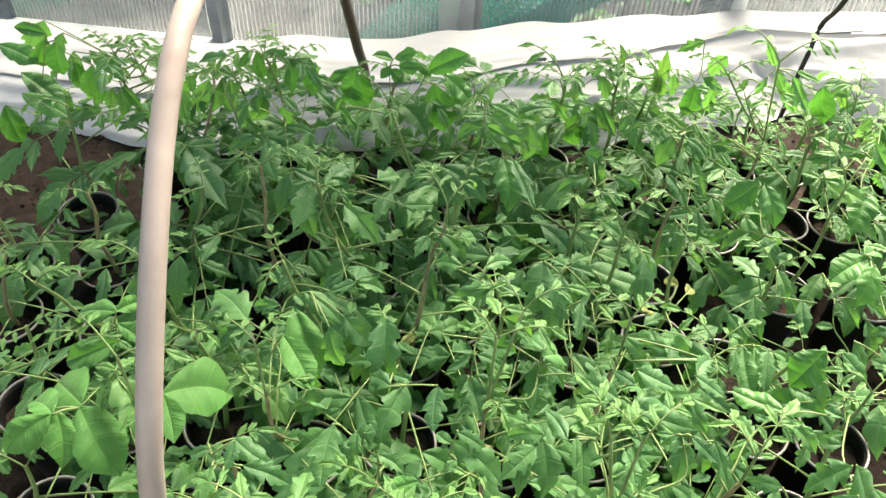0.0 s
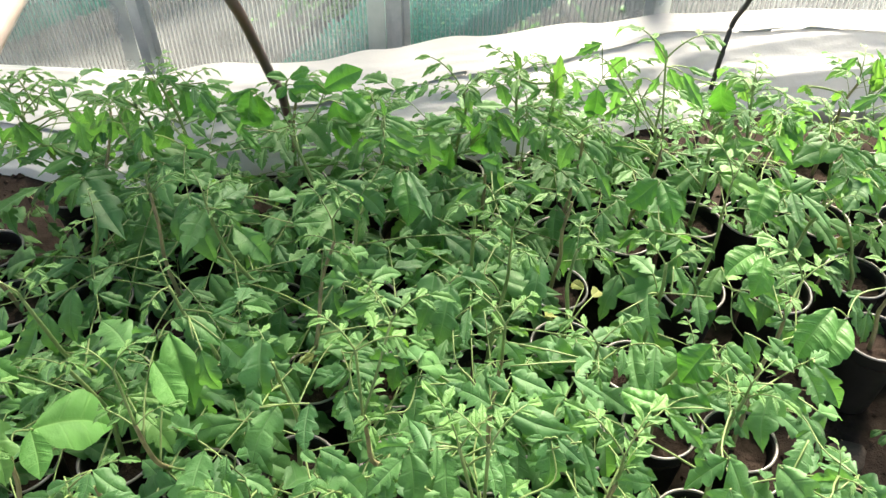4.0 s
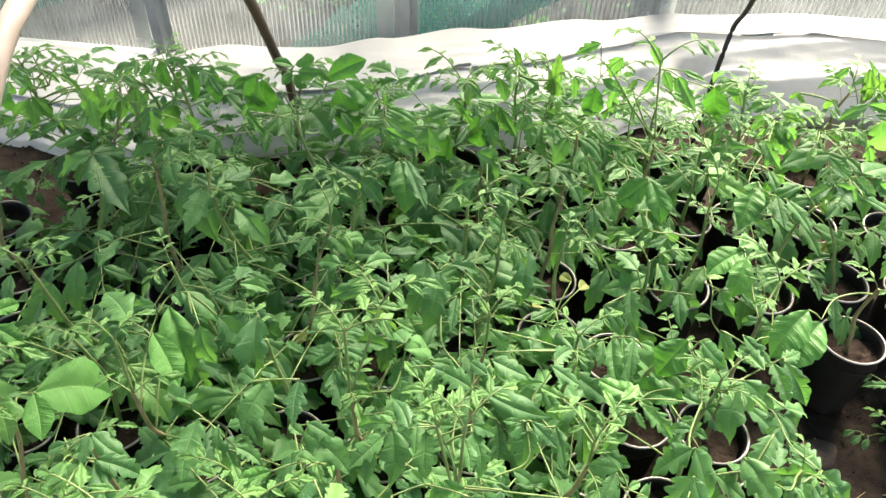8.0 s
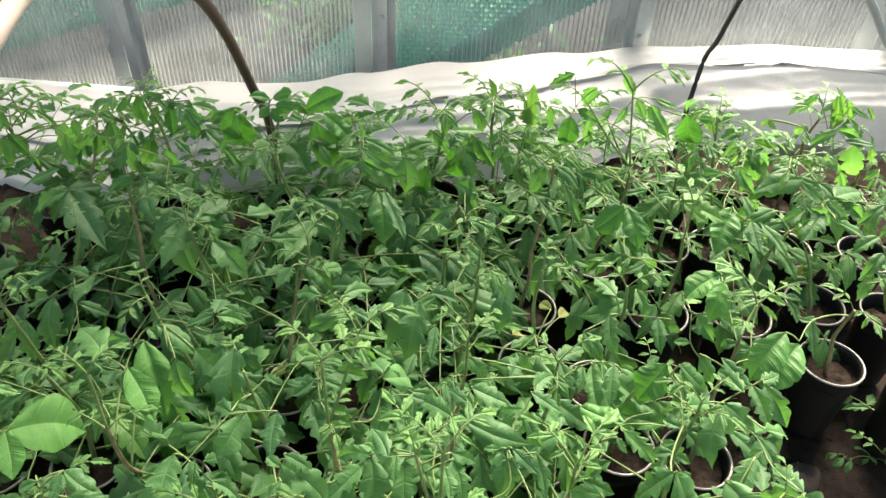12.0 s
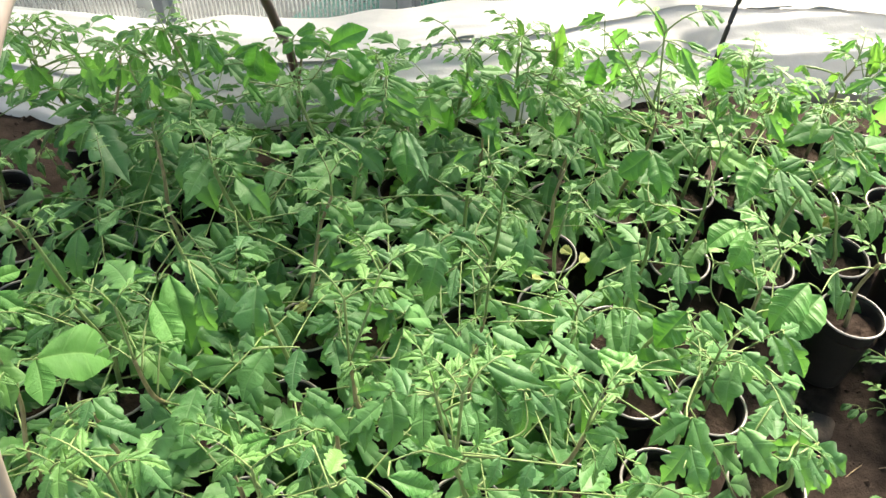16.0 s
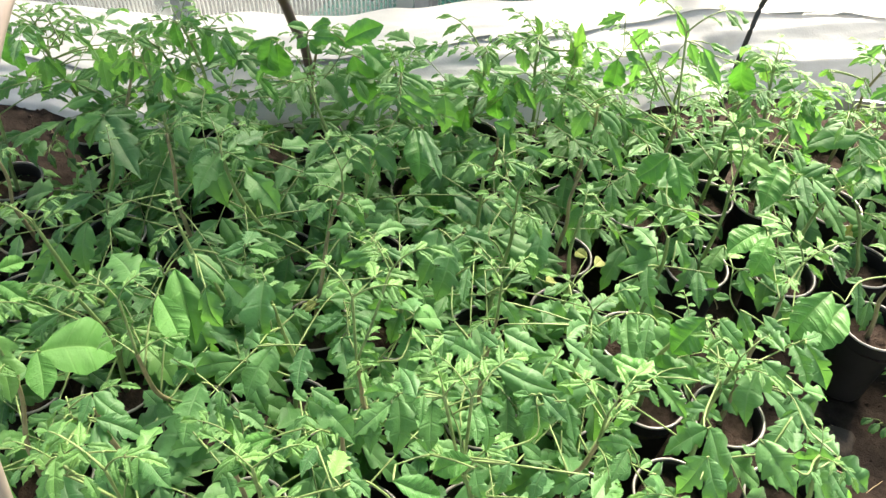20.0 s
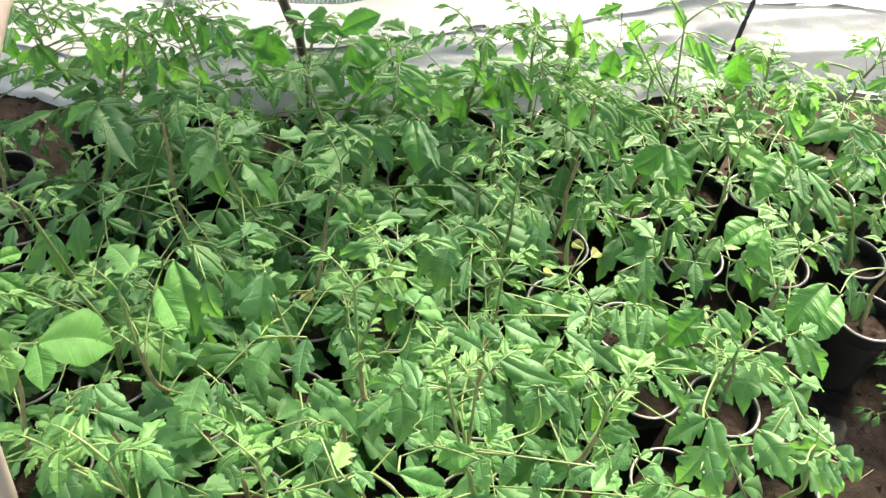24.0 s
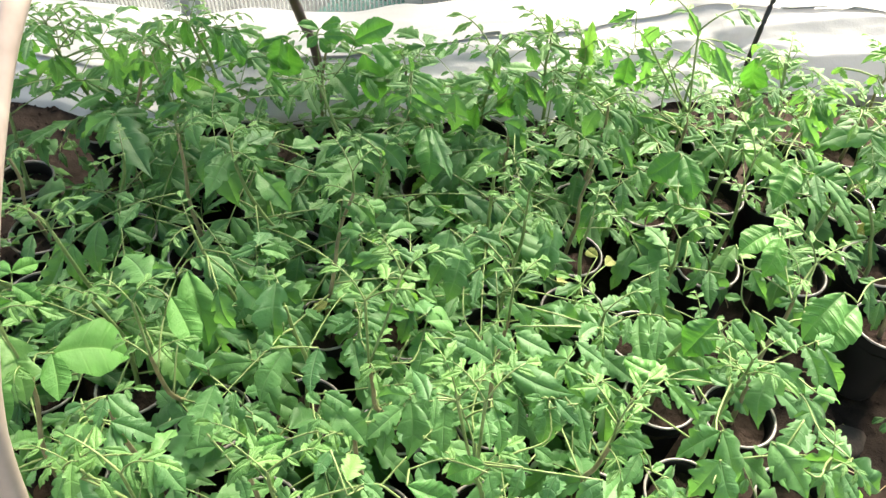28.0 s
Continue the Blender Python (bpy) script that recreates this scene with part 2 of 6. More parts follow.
def box(bm, lo, hi):
    vs = [bm.verts.new((x, y, z)) for z in (lo[2], hi[2]) for y in (lo[1], hi[1]) for x in (lo[0], hi[0])]
    for f in ((0, 2, 3, 1), (4, 5, 7, 6), (0, 1, 5, 4), (2, 6, 7, 3), (0, 4, 6, 2), (1, 3, 7, 5)):
        bm.faces.new([vs[i] for i in f])
    return bm


def grid(bm, nu, nv, fn):
    vs = [[bm.verts.new(fn(i / nu, j / nv)) for j in range(nv + 1)] for i in range(nu + 1)]
    for i in range(nu):
        for j in range(nv):
            bm.faces.new((vs[i][j], vs[i + 1][j], vs[i + 1][j + 1], vs[i][j + 1]))
    return bm


# ---- ground ----
WALL_Y = 1.6


def soil_height(x, y):
    z = 0.010 * noise.noise((x * 9, y * 9, 1.0)) + 0.006 * noise.noise((x * 31, y * 31, 4.0)) + 0.004 * noise.noise((x * 70, y * 70, 7.0))
    return z - 0.006


def build_ground():
    bm = bmesh.new()
    def bed(u, v):
        x = -1.3 + 2.4 * u
        far = 1.28 + 0.15 * min(1, max(0, (x - 0.1) / 0.35))
        y = -0.1 + (far + 0.1) * v
        rim = max(0.0, 1 - min(x + 1.3, 1.1 - x, y + 0.1, far - y) / 0.07)
        return (x, y, soil_height(x, y) - 0.05 * rim * rim)

    grid(bm, 190, 120, bed)
    ob = tagged(new("soil_bed", mesh_of("soil_bed", bm, MAT_SOIL)), "dark moist crumbly soil bed inside the greenhouse", "soil", kind="structure")
    bm = bmesh.new()
    grid(bm, 60, 60, lambda u, v: (math.copysign(abs(2 * u - 1) ** 3 * 400, u - 0.5), math.copysign(abs(2 * v - 1) ** 3 * 400, v - 0.5), -0.155))
    tagged(new("ground", mesh_of("ground", bm, MAT_OUT)), "dry grey-brown earth around the greenhouse", "ground", kind="structure")


build_ground()
bm = bmesh.new()
grid(bm, 60, 40, lambda u, v: (-2.34 + 4.86 * u, -1.38 + 2.62 * v, -0.04 + 0.012 * noise.noise((u * 40, v * 25, 2))))
tagged(new("floor", mesh_of("floor", bm, MAT_SOIL)), "trodden dark earth floor of the greenhouse", "floor", kind="structure")


# ---- greenhouse ----
POSTS = [-2.36, -1.86, -1.31, -0.76, -0.165, 0.397, 0.93, 1.46, 2.0, 2.54]


def arch_line(off=0.0, n=14):
    """The greenhouse section: upright sides, then a round roof."""
    c, r, h = WALL_Y - 1.5, 1.5 + off, 1.05
    pts = [Vector((0, c + r, -0.15)), Vector((0, c + r, h * 0.5)), Vector((0, c + r, h))]
    for k in range(1, n):
        a = math.pi * k / n
        pts.append(Vector((0, c + r * math.cos(a), h + 1.05 * math.sin(a))))
    return pts + [Vector((0, c - r, h)), Vector((0, c - r, h * 0.5)), Vector((0, c - r, -0.15))]


def build_greenhouse():
    wall = tagged(new("wall_north"), "clear ribbed twin-wall polycarbonate greenhouse wall", "wall", kind="structure")
    for a, b in zip(POSTS, POSTS[1:]):
        bm = bmesh.new()
        box(bm, (a + 0.002, WALL_Y + 0.036, -0.15), (b - 0.002, WALL_Y + 0.038, 1.05))
        pane = part("polycarbonate_panel", bm, MAT_SHEET, wall, smooth=False)
        pane.visible_shadow = False
        bm = bmesh.new()
        k = 0
        x = a + 0.01
        while x < b - 0.005:
            box(bm, (x, WALL_Y + 0.0265, -0.15), (x + 0.0022, WALL_Y + 0.0355, 1.05))
            x += 0.0105
        ribs = part("channel_ribs", bm, MAT_RIB, pane, smooth=False)
        ribs.visible_shadow = False
        ribs["kind"] = "stuff"
        bm = bmesh.new()
        box(bm, (b - 0.068, WALL_Y + 0.0225, -0.15), (b - 0.03, WALL_Y + 0.0255, 1.05))
        lap = part("lap_strip", bm, MAT_LAP, wall, "milky overlapping edge of the next sheet", smooth=False)
        lap.visible_shadow = False
    line = arch_line(0.04, 24)[2:-2]
    bm = bmesh.new()
    for x in (-2.36, 2.54):
        vs = [bm.verts.new((x, p.y, p.z)) for p in line]
        if x > 0:
            ring = vs
            for i in range(len(old) - 1):
                bm.faces.new((old[i], ring[i], ring[i + 1], old[i + 1]))
        old = vs
    roof = tagged(new("roof", mesh_of("roof", bm, MAT_SHEET)), "arched clear polycarbonate greenhouse roof", "roof", kind="structure")
    roof.visible_shadow = False
    for name, lo, hi in (("wall_south", (-2.36, WALL_Y - 3.04, -0.15), (2.54, WALL_Y - 3.036, 1.05)),
                         ("wall_east", (2.541, WALL_Y - 3.03, -0.15), (2.545, WALL_Y + 0.03, 1.9)),
                         ("wall_west", (-2.366, WALL_Y - 3.03, -0.15), (-2.362, WALL_Y + 0.03, 1.9))):
        bm = bmesh.new()
        box(bm, lo, hi)
        # unseen south wall: a denser, shade-casting sheet chosen to dim the front seedlings
        side = name == "wall_south"
        w = tagged(new(name, mesh_of(name, bm, MAT_RIB if side else MAT_SHEET, False)), "milky twin-wall polycarbonate greenhouse wall", "wall", kind="structure")
        w.visible_shadow = side
    # steel arches: a hat-shaped profile with two flanges
    path = arch_line()
    first = None
    for x in POSTS:
        arch = tagged(new("steel_arch"), "galvanised steel greenhouse arch with screws", "arch", "steel arches", "structure")
        arch.location.x = x
        if first is None:
            bm = bmesh.new()
            prof = [(-0.027, 0.022), (-0.013, 0.022), (-0.011, -0.004), (0.011, -0.004), (0.013, 0.022), (0.027, 0.022), (0.027, 0.0245), (-0.027, 0.0245)]
            rings = []
            for i, p in enumerate(path):
                t = (path[min(i + 1, len(path) - 1)] - path[max(i - 1, 0)]).normalized()
                nrm = Vector((0, t.z, -t.y))
                rings.append([bm.verts.new(p + Vector((a, 0, 0)) + nrm * b) for a, b in prof])
            for r0, r1 in zip(rings, rings[1:]):
                for k in range(8):
                    bm.faces.new((r0[k], r0[(k + 1) % 8], r1[(k + 1) % 8], r1[k]))
            bm.normal_update()
            first = mesh_of("profile", bm, MAT_STEEL, False)
            bm = bmesh.new()
            lathe(bm, [(0, 0.004), (0.003, 0.004), (0.0055, 0.002), (0.006, 0.0), (0, 0)], 8)
            screw = mesh_of("screw", bm, MAT_STEEL)
        child("profile", first, arch, Matrix())
        for z in (0.12, 0.42, 0.72):
            child("screw", screw, arch, pose(0.0, WALL_Y - 0.0045, z, 90, 0, 0))
    bm = bmesh.new()
    box(bm, (-2.36, WALL_Y - 0.003, -0.16), (2.54, WALL_Y + 0.02, -0.12))
    tagged(new("sill_rail", mesh_of("sill_rail", bm, MAT_STEEL, False)), "galvanised steel sill rail", "rail", kind="structure")


build_greenhouse()


# ---- outside: shade net and weeds ----
def net_mesh(x0, x1, y, z0_fn, z1, left_fn, right_fn, pitch_x, pitch_z, w):
    """A knitted net of flat strands: straight rows with zigzag threads between."""
    bm = bmesh.new()

    def strip(p, q, wide):
        d = (q - p).normalized()
        s = Vector((d.z, 0, -d.x)) * wide / 2
        bm.faces.new([bm.verts.new(v) for v in (p - s, p + s, q + s, q - s)])

    def at(x, z):
        return Vector((x, y + 0.02 * math.sin(x * 5 + z * 3) + 0.012 * noise.noise((x * 3, z * 3, 2)), z))

    nx, nz = int((x1 - x0) / pitch_x), int((z1 + 0.1) / pitch_z)
    for j in range(nz):
        z = -0.15 + j * pitch_z
        for i in range(nx):
            x = x0 + i * pitch_x
            if z < z0_fn(x) or not left_fn(z) < x < right_fn(z):
                continue
            strip(at(x, z), at(x + pitch_x, z), w)
            k = 1 if (i + j) % 2 else -1
            strip(at(x + pitch_x * 0.5, z), at(x + pitch_x * (0.5 + 0.4 * k), z + pitch_z), w * 0.8)
    return bm


NETS = ((-1.8, 0.6, 1.69, lambda x: min(0.2, -0.002 + (x + 0.88) * 0.34), 1.85, lambda z: -2.0, lambda z: 0.135 + 0.16 * z, 0.0135, 0.0125, 0.0062, "teal-green knitted shade net hung outside the wall"),
        (-1.5, 0.2, 1.70, lambda x: -0.002 + (x + 0.88) * 0.34, 1.2, lambda z: -0.93 + z * 2.9, lambda z: -0.87 + z * 2.9, 0.009, 0.008, 0.0075, "doubled teal hem of the shade net"),
        (-0.6, 0.5, 1.74, lambda x: -0.15, 0.4, lambda z: -0.31 + z * 1.2, lambda z: 0.09 + z * 1.62, 0.0125, 0.0115, 0.0068, "loose fold of green shade net near the ground"),
        (-0.3, 0.7, 1.71, lambda x: -0.15, 0.4, lambda z: -0.02 + z * 1.62, lambda z: 0.1 + z * 1.62, 0.009, 0.008, 0.0068, "pale teal doubled edge of a hanging net"))
for *shape, words in NETS:
    tagged(new("shade_net", mesh_of("shade_net", net_mesh(*shape), MAT_NET)), words, "net")


def weeds_outside():
    """Rank grass and weeds behind the wall, past counting."""
    rnd = random.Random(21)
    bm = bmesh.new()
    for k in range(1500):
        x, y = rnd.gauss(-0.2, 0.16), rnd.uniform(1.88, 2.5)
        if x < -0.6 or x > 0.6:
            continue
        z = -0.15 + rnd.uniform(0.0, 0.34) * math.exp(-((x + 0.2) / 0.3) ** 2)
        a, ln, w = rnd.uniform(0, 6.28), rnd.uniform(0.03, 0.09), rnd.uniform(0.006, 0.014)
        d = Vector((math.cos(a), math.sin(a), rnd.uniform(-0.3, 0.9))).normalized() * ln
        s = d.cross(Vector((0, 0, 1))).normalized() * w
        p = Vector((x, y, z))
        q = p + d * 0.55 + Vector((0, 0, 0.01))
        bm.faces.new([bm.verts.new(v) for v in (p, q - s, p + d, q + s)])
    return bm


tagged(new("weeds_outside", mesh_of("weeds_outside", weeds_outside(), MAT_LEAF)), "rank green weeds growing behind the wall", "weeds", kind="stuff")


# ---- white fleece along the back of the bed ----
def lerp_table(x, table):
    for (a, fa), (b, fb) in zip(table, table[1:]):
        if x <= b:
            t = min(1, max(0, (x - a) / (b - a)))
            t = t * t * (3 - 2 * t)
            return fa + (fb - fa) * t
    return table[-1][1]


FOOT = [(-1.3, 1.08), (-0.87, 1.058), (-0.64, 1.03), (-0.3, 1.10), (0.15, 1.19), (0.40, 1.31), (0.55, 1.37), (0.75, 1.4), (1.4, 1.4)]
HEM = [(-1.4, 0.42), (-0.6, 0.46), (-0.2, 0.52), (0.1, 0.62), (0.3, 0.72), (0.43, 0.78), (0.6, 0.74), (1.4, 0.62)]
TOP_Y = [(-1.3, 1.31), (-0.86, 1.315), (-0.44, 1.33), (-0.17, 1.375), (0.0, 1.43), (0.24, 1.515), (0.42, 1.555), (0.7, 1.57), (1.4, 1.57)]
TOP_Z = [(-1.1, 0.056), (-0.88, 0.06), (-0.66, 0.047), (-0.44, 0.084), (-0.292, 0.0829), (-0.172, 0.1016), (-0.01, 0.1102), (0.242, 0.1064), (0.42, 0.1163), (0.712, 0.1322), (1.465, 0.1583)]


def fleece_section(x, s):
    """A point of the fleece: s from 0 at its foot to 1 at the crest."""
    f, ty, tz = lerp_table(x, FOOT), lerp_table(x, TOP_Y), lerp_table(x, TOP_Z)
    k = min(1, max(0, (x - 0.05) / 0.4))
    f += 0.016 * noise.noise((x * 5, 0, 21)) + 0.006 * noise.noise((x * 19, 0, 4))
    y = f + (ty - f) * (0.1 * s + 0.9 * s ** (1.35 - 0.3 * k))
    z = tz * (1 - (1 - s) ** (1.85 - 0.65 * k)) + 0.012 * math.sin(s * math.pi)
    # drawn in at the black hoop, with creases running to it
    d = x - 0.455 + 0.05 * (s - 0.4)
    pinch = math.exp(-(d / 0.05) ** 2) * math.exp(-((s - 0.35) / 0.3) ** 2)
    bulge = math.sin(min(s, 1) * math.pi)
    skew = s * 5 - 1.6 * x + 0.9 * noise.noise((x * 0.9, s, 3))
    ridge = (1 - abs(noise.noise((x * 0.8, skew, 11)))) ** 3
    fine = (1 - abs(noise.noise((x * 3.0 + s, skew * 2.0, 17)))) ** 4
    ray = math.sin(math.atan2(s - 0.35, d * 3) * 5) * math.exp(-abs(d) / 0.13) * 0.006
    fold = 0.010 * ridge + 0.003 * fine - 0.006 + ray
    fold += 0.008 * noise.noise((x * 2.5, s * 3, 9)) + 0.0015 * noise.noise((x * 18 + s * 9, s * 12, 5))
    z += fold * bulge - 0.02 * pinch + 0.004 * noise.noise((x * 5, 0, 8)) * s
    y += 0.03 * pinch - fold * bulge * 0.5 - bulge * 0.012
    return Vector((x, y, max(z, 0.002)))


def fleece_lower(u, v):
    return fleece_section(-1.45 + 2.75 * u, v * 0.94)


def fleece_upper(u, v):
    """The upper layer, folded back over the lower one, its hem standing off a little."""
    x = -1.45 + 2.75 * u
    start = lerp_table(x, HEM) + 0.03 * noise.noise((x * 2.3, 5, 1))
    lift = 0.0034 + 0.0012 * noise.noise((x * 7, 0, 0))
    if v < 0.06:
        p = fleece_section(x, start + 0.05)
        return p + Vector((0, -0.003, 0.002))
    if v < 0.75:
        s = (v - 0.06) / 0.69
        p = fleece_section(x, start + (1 - start) * s)
        return p + Vector((0, -lift * 0.5 * (1 - s * 0.7), lift * (1 - s * 0.8)))
    s = (v - 0.75) / 0.25
    p = fleece_section(x, 1.0)
    return Vector((x, p.y + 0.03 * s, p.z + 0.004 * math.sin(s * math.pi) + 0.0024 * (1 - s) - (p.z + 0.03) * s ** 1.5))


fleece = tagged(new("garden_fleece"), "crumpled white non-woven garden fleece heaped along the wall", "fleece")
bm = bmesh.new()
part("lower_layer", grid(bm, 420, 44, fleece_lower), MAT_FABRIC, fleece)
bm = bmesh.new()
part("upper_layer", grid(bm, 420, 48, fleece_upper), MAT_FABRIC, fleece)


# ---- hoops ----
def build_hoops():
    hoop = tagged(new("tunnel_hoop"), "bent plastic pipe hoop, beige in front, brown behind", "hoop")
    front = [(-0.262, 0.19, -0.02), (-0.258, 0.205, 0.2), (-0.254, 0.223, 0.315), (-0.25, 0.246, 0.41), (-0.255, 0.31, 0.497), (-0.264, 0.385, 0.562),
             (-0.268, 0.44, 0.597), (-0.273, 0.485, 0.607), (-0.292, 0.545, 0.601), (-0.32, 0.613, 0.584), (-0.337, 0.65, 0.575)]
    back = [(-0.337, 0.65, 0.575), (-0.336, 0.75, 0.545), (-0.322, 0.85, 0.502), (-0.303, 0.93, 0.447), (-0.303, 1.008, 0.36), (-0.304, 1.066, 0.27), (-0.305, 1.11, 0.198), (-0.305, 1.155, 0.125), (-0.3, 1.175, -0.02)]
    part("front_pipe", tube(bmesh.new(), smooth_line(front, 8), 0.0085, 14), MAT_PIPE, hoop, "beige plastic pipe")
    part("rear_pipe", tube(bmesh.new(), smooth_line(back, 8), 0.0082, 14), MAT_PIPE_BROWN, hoop, "brown plastic pipe")
    wire = [(0.445, 1.27, -0.01), (0.45, 1.279, 0.07), (0.45, 1.28, 0.122), (0.453, 1.282, 0.183), (0.463, 1.302, 0.228), (0.466, 1.272, 0.272), (0.472, 1.262, 0.315), (0.476, 1.245, 0.36), (0.482, 1.2, 0.42), (0.485, 1.12, 0.5), (0.485, 1.0, 0.58), (0.485, 0.85, 0.64)]
    wire_ob = new("bent_hoop", mesh_of("bent_hoop", tube(bmesh.new(), smooth_line(wire, 6), 0.0044, 10), MAT_BLACK))
    tagged(wire_ob, "crooked black rubber-covered wire hoop end", "hoop")
    bar = [(0.86, 1.41, 0.17), (0.84, 1.41, 0.205), (0.80, 1.41, 0.25), (0.76, 1.4, 0.30), (0.70, 1.39, 0.36), (0.62, 1.38, 0.43)]
    tagged(new("loose_hoop", mesh_of("loose_hoop", tube(bmesh.new(), smooth_line(bar, 6), 0.008, 10), MAT_STEEL)), "grey metal hoop leaning against the wall", "hoop")


build_hoops()


# ---- leaves ----
def leaflet_mesh(name, mat, seed, wide, lobes, depth, fold, droop, curl, taper=0.9, rows=5):
    """One leaflet, 1 long: +y from stalk to tip, +z its upper side. Side veins run forward to coarse teeth, with the blade puffed up between them."""
    rnd = random.Random(seed)
    bm = bmesh.new()
    uv = bm.loops.layers.uv.new("veins")
    cols = (-1.0, -0.72, -0.42, -0.14, 0.0, 0.14, 0.42, 0.72, 1.0)
    slant = 0.62
    puff = 0.03 if depth < 0.2 else 0.02
    bite = [[depth * rnd.uniform(0.4, 1.3) for _ in range(lobes + 2)] for _ in range(2)]
    lop = rnd.uniform(0.88, 1.12)
    bow, twist, wave = rnd.uniform(-0.09, 0.09), rnd.uniform(-0.25, 0.25), rnd.uniform(0.02, 0.055)
    peak = 0.62 / (0.62 + taper)
    top = peak ** 0.62 * (1 - peak) ** taper
    n = lobes * rows
    verts, coords = [], []
    for i in range(n + 1):
        t = i / n
        k, u = min(i // rows, lobes - 1), (i % rows) / rows
        if i == n:
            u = 1.0
        base = wide * (max(t, 0.0) ** 0.62) * (1 - t) ** taper / top
        row, crow = [], []
        for c in cols:
            s = 0 if c < 0 else 1
            ac = abs(c)
            saw = max(0.0, math.sin(math.pi * u ** 1.5)) ** 0.6
            deep = bite[s][k] * min(1, max(0, (0.93 - t) * 2.4)) * min(1, t * 6 + 0.2)
            w = base * (lop if s else 2 - lop) * (1 - deep * (1 - saw) * ac ** 3)
            x = c * w
            y = t * 0.97 + slant * abs(x) * (1 - 0.45 * t)
            z = fold * abs(x) - droop * t * t - curl * x * x * 4 + twist * x * t
            z += puff * math.sin(math.pi * ((u + 0.25) % 1.0)) * min(1, 4 * ac * (1.08 - ac)) * (base / wide) - 0.012 * (1 - min(1, ac * 5)) * (1 - t)
            z += wave * math.sin(t * 11 + (2.1 if s else 0) + seed) * ac ** 2 * (base / wide)
            row.append(bm.verts.new((x + bow * math.sin(t * 2.6), y - 0.25 * droop * t ** 3, z)))
            crow.append((ac, k + u))
        verts.append(row)
        coords.append(crow)
    for i in range(n):
        for q in range(len(cols) - 1):
            f = bm.faces.new((verts[i][q], verts[i][q + 1], verts[i + 1][q + 1], verts[i + 1][q]))
            v0, v1 = coords[i][q][1], coords[i][q][1] + 1 / rows
            for loop, (ac, v) in zip(f.loops, ((cols[q], v0), (cols[q + 1], v0), (cols[q + 1], v1), (cols[q], v1))):
                loop[uv].uv = (abs(ac), v)
    bmesh.ops.remove_doubles(bm, verts=bm.verts, dist=1e-4)
    return mesh_of(name, bm, mat)


def leaflet_set(name, mat, count, wide, lobes, depth, seed, taper=0.9):
    rnd = random.Random(seed)
    return [leaflet_mesh(name, mat, seed + k, wide * rnd.uniform(0.85, 1.15), lobes + rnd.choice((-1, 0, 0, 1)), depth * rnd.uniform(0.6, 1.2),
                         rnd.uniform(0.05, 0.38), rnd.uniform(0.05, 0.45), rnd.uniform(0.0, 0.6), taper * rnd.uniform(0.85, 1.15)) for k in range(count)]


LEAFLETS = {
    "tomato": leaflet_set("leaflet", MAT_LEAF, 28, 0.222, 4, 0.5, 100, 1.3),
    "young": leaflet_set("leaflet", MAT_YOUNG, 8, 0.22, 4, 0.6, 200, 1.15),
    "broad": leaflet_set("leaflet", MAT_BROAD, 8, 0.27, 6, 0.14, 300, 1.0),
    "light": leaflet_set("leaflet", MAT_LIGHT, 6, 0.29, 5, 0.08, 700, 1.0),
    "narrow": leaflet_set("leaflet", MAT_LEAF, 12, 0.185, 4, 0.5, 500, 1.2),
    "bud": leaflet_set("leaflet", MAT_YOUNG, 8, 0.17, 4, 0.45, 800, 1.2),
    "old": leaflet_set("leaflet", MAT_OLD, 3, 0.24, 4, 0.2, 600),
    "small": leaflet_set("leaflet", MAT_LEAF, 6, 0.27, 3, 0.2, 400, 0.85),
}
SPAN = {me.name: max(v.co.x for v in me.vertices) - min(v.co.x for v in me.vertices) for s in LEAFLETS.values() for me in s}
PLANS = {   # place along the stalk, side, size
    "tomato": [(0.33, 1, 0.25), (0.37, -1, 0.25), (0.5, 1, 0.1), (0.64, 1, 0.38), (0.67, -1, 0.38), (0.76, -1, 0.1), (0.88, 1, 0.36), (0.90, -1, 0.36), (1.0, 0, 0.5)],
    "feather": [(0.3, 1, 0.2), (0.34, -1, 0.2), (0.48, 1, 0.3), (0.5, -1, 0.3), (0.66, 1, 0.34), (0.68, -1, 0.33), (0.84, 1, 0.31), (0.87, -1, 0.3), (1.0, 0, 0.42)],
    "bud": [(0.4, 1, 0.4), (0.46, -1, 0.4), (0.74, 1, 0.46), (0.8, -1, 0.46), (1.0, 0, 0.58)],
    "sparse": [(0.48, 1, 0.34), (0.52, -1, 0.33), (0.82, 1, 0.36), (0.84, -1, 0.36), (1.0, 0, 0.48)],
}


def stalk_curve(bend, n=9):
    """A leaf stalk 1 long that sets out along +x and bends down by that many radians."""
    pts, p, a = [Vector((0, 0, 0))], Vector((0, 0, 0)), 0.0
    for i in range(n):
        p = p + Vector((math.cos(a), 0, -math.sin(a))) / n
        a += bend / n * (0.5 + i / n)
        pts.append(p.copy())
    return pts


BENDS = (0.25, 0.55, 0.85, 1.2)
STALKS = []
for bend in BENDS:
    curve = stalk_curve(bend)
    bm = tube(bmesh.new(), curve, lambda t: 0.0066 - 0.0036 * t, 5)
    STALKS.append((curve, mesh_of("leaf", bm, MAT_STEM)))
BUD_STALK = mesh_of("leaf", tube(bmesh.new(), STALKS[-1][0], lambda t: 0.022 - 0.012 * t, 5), MAT_STEM)


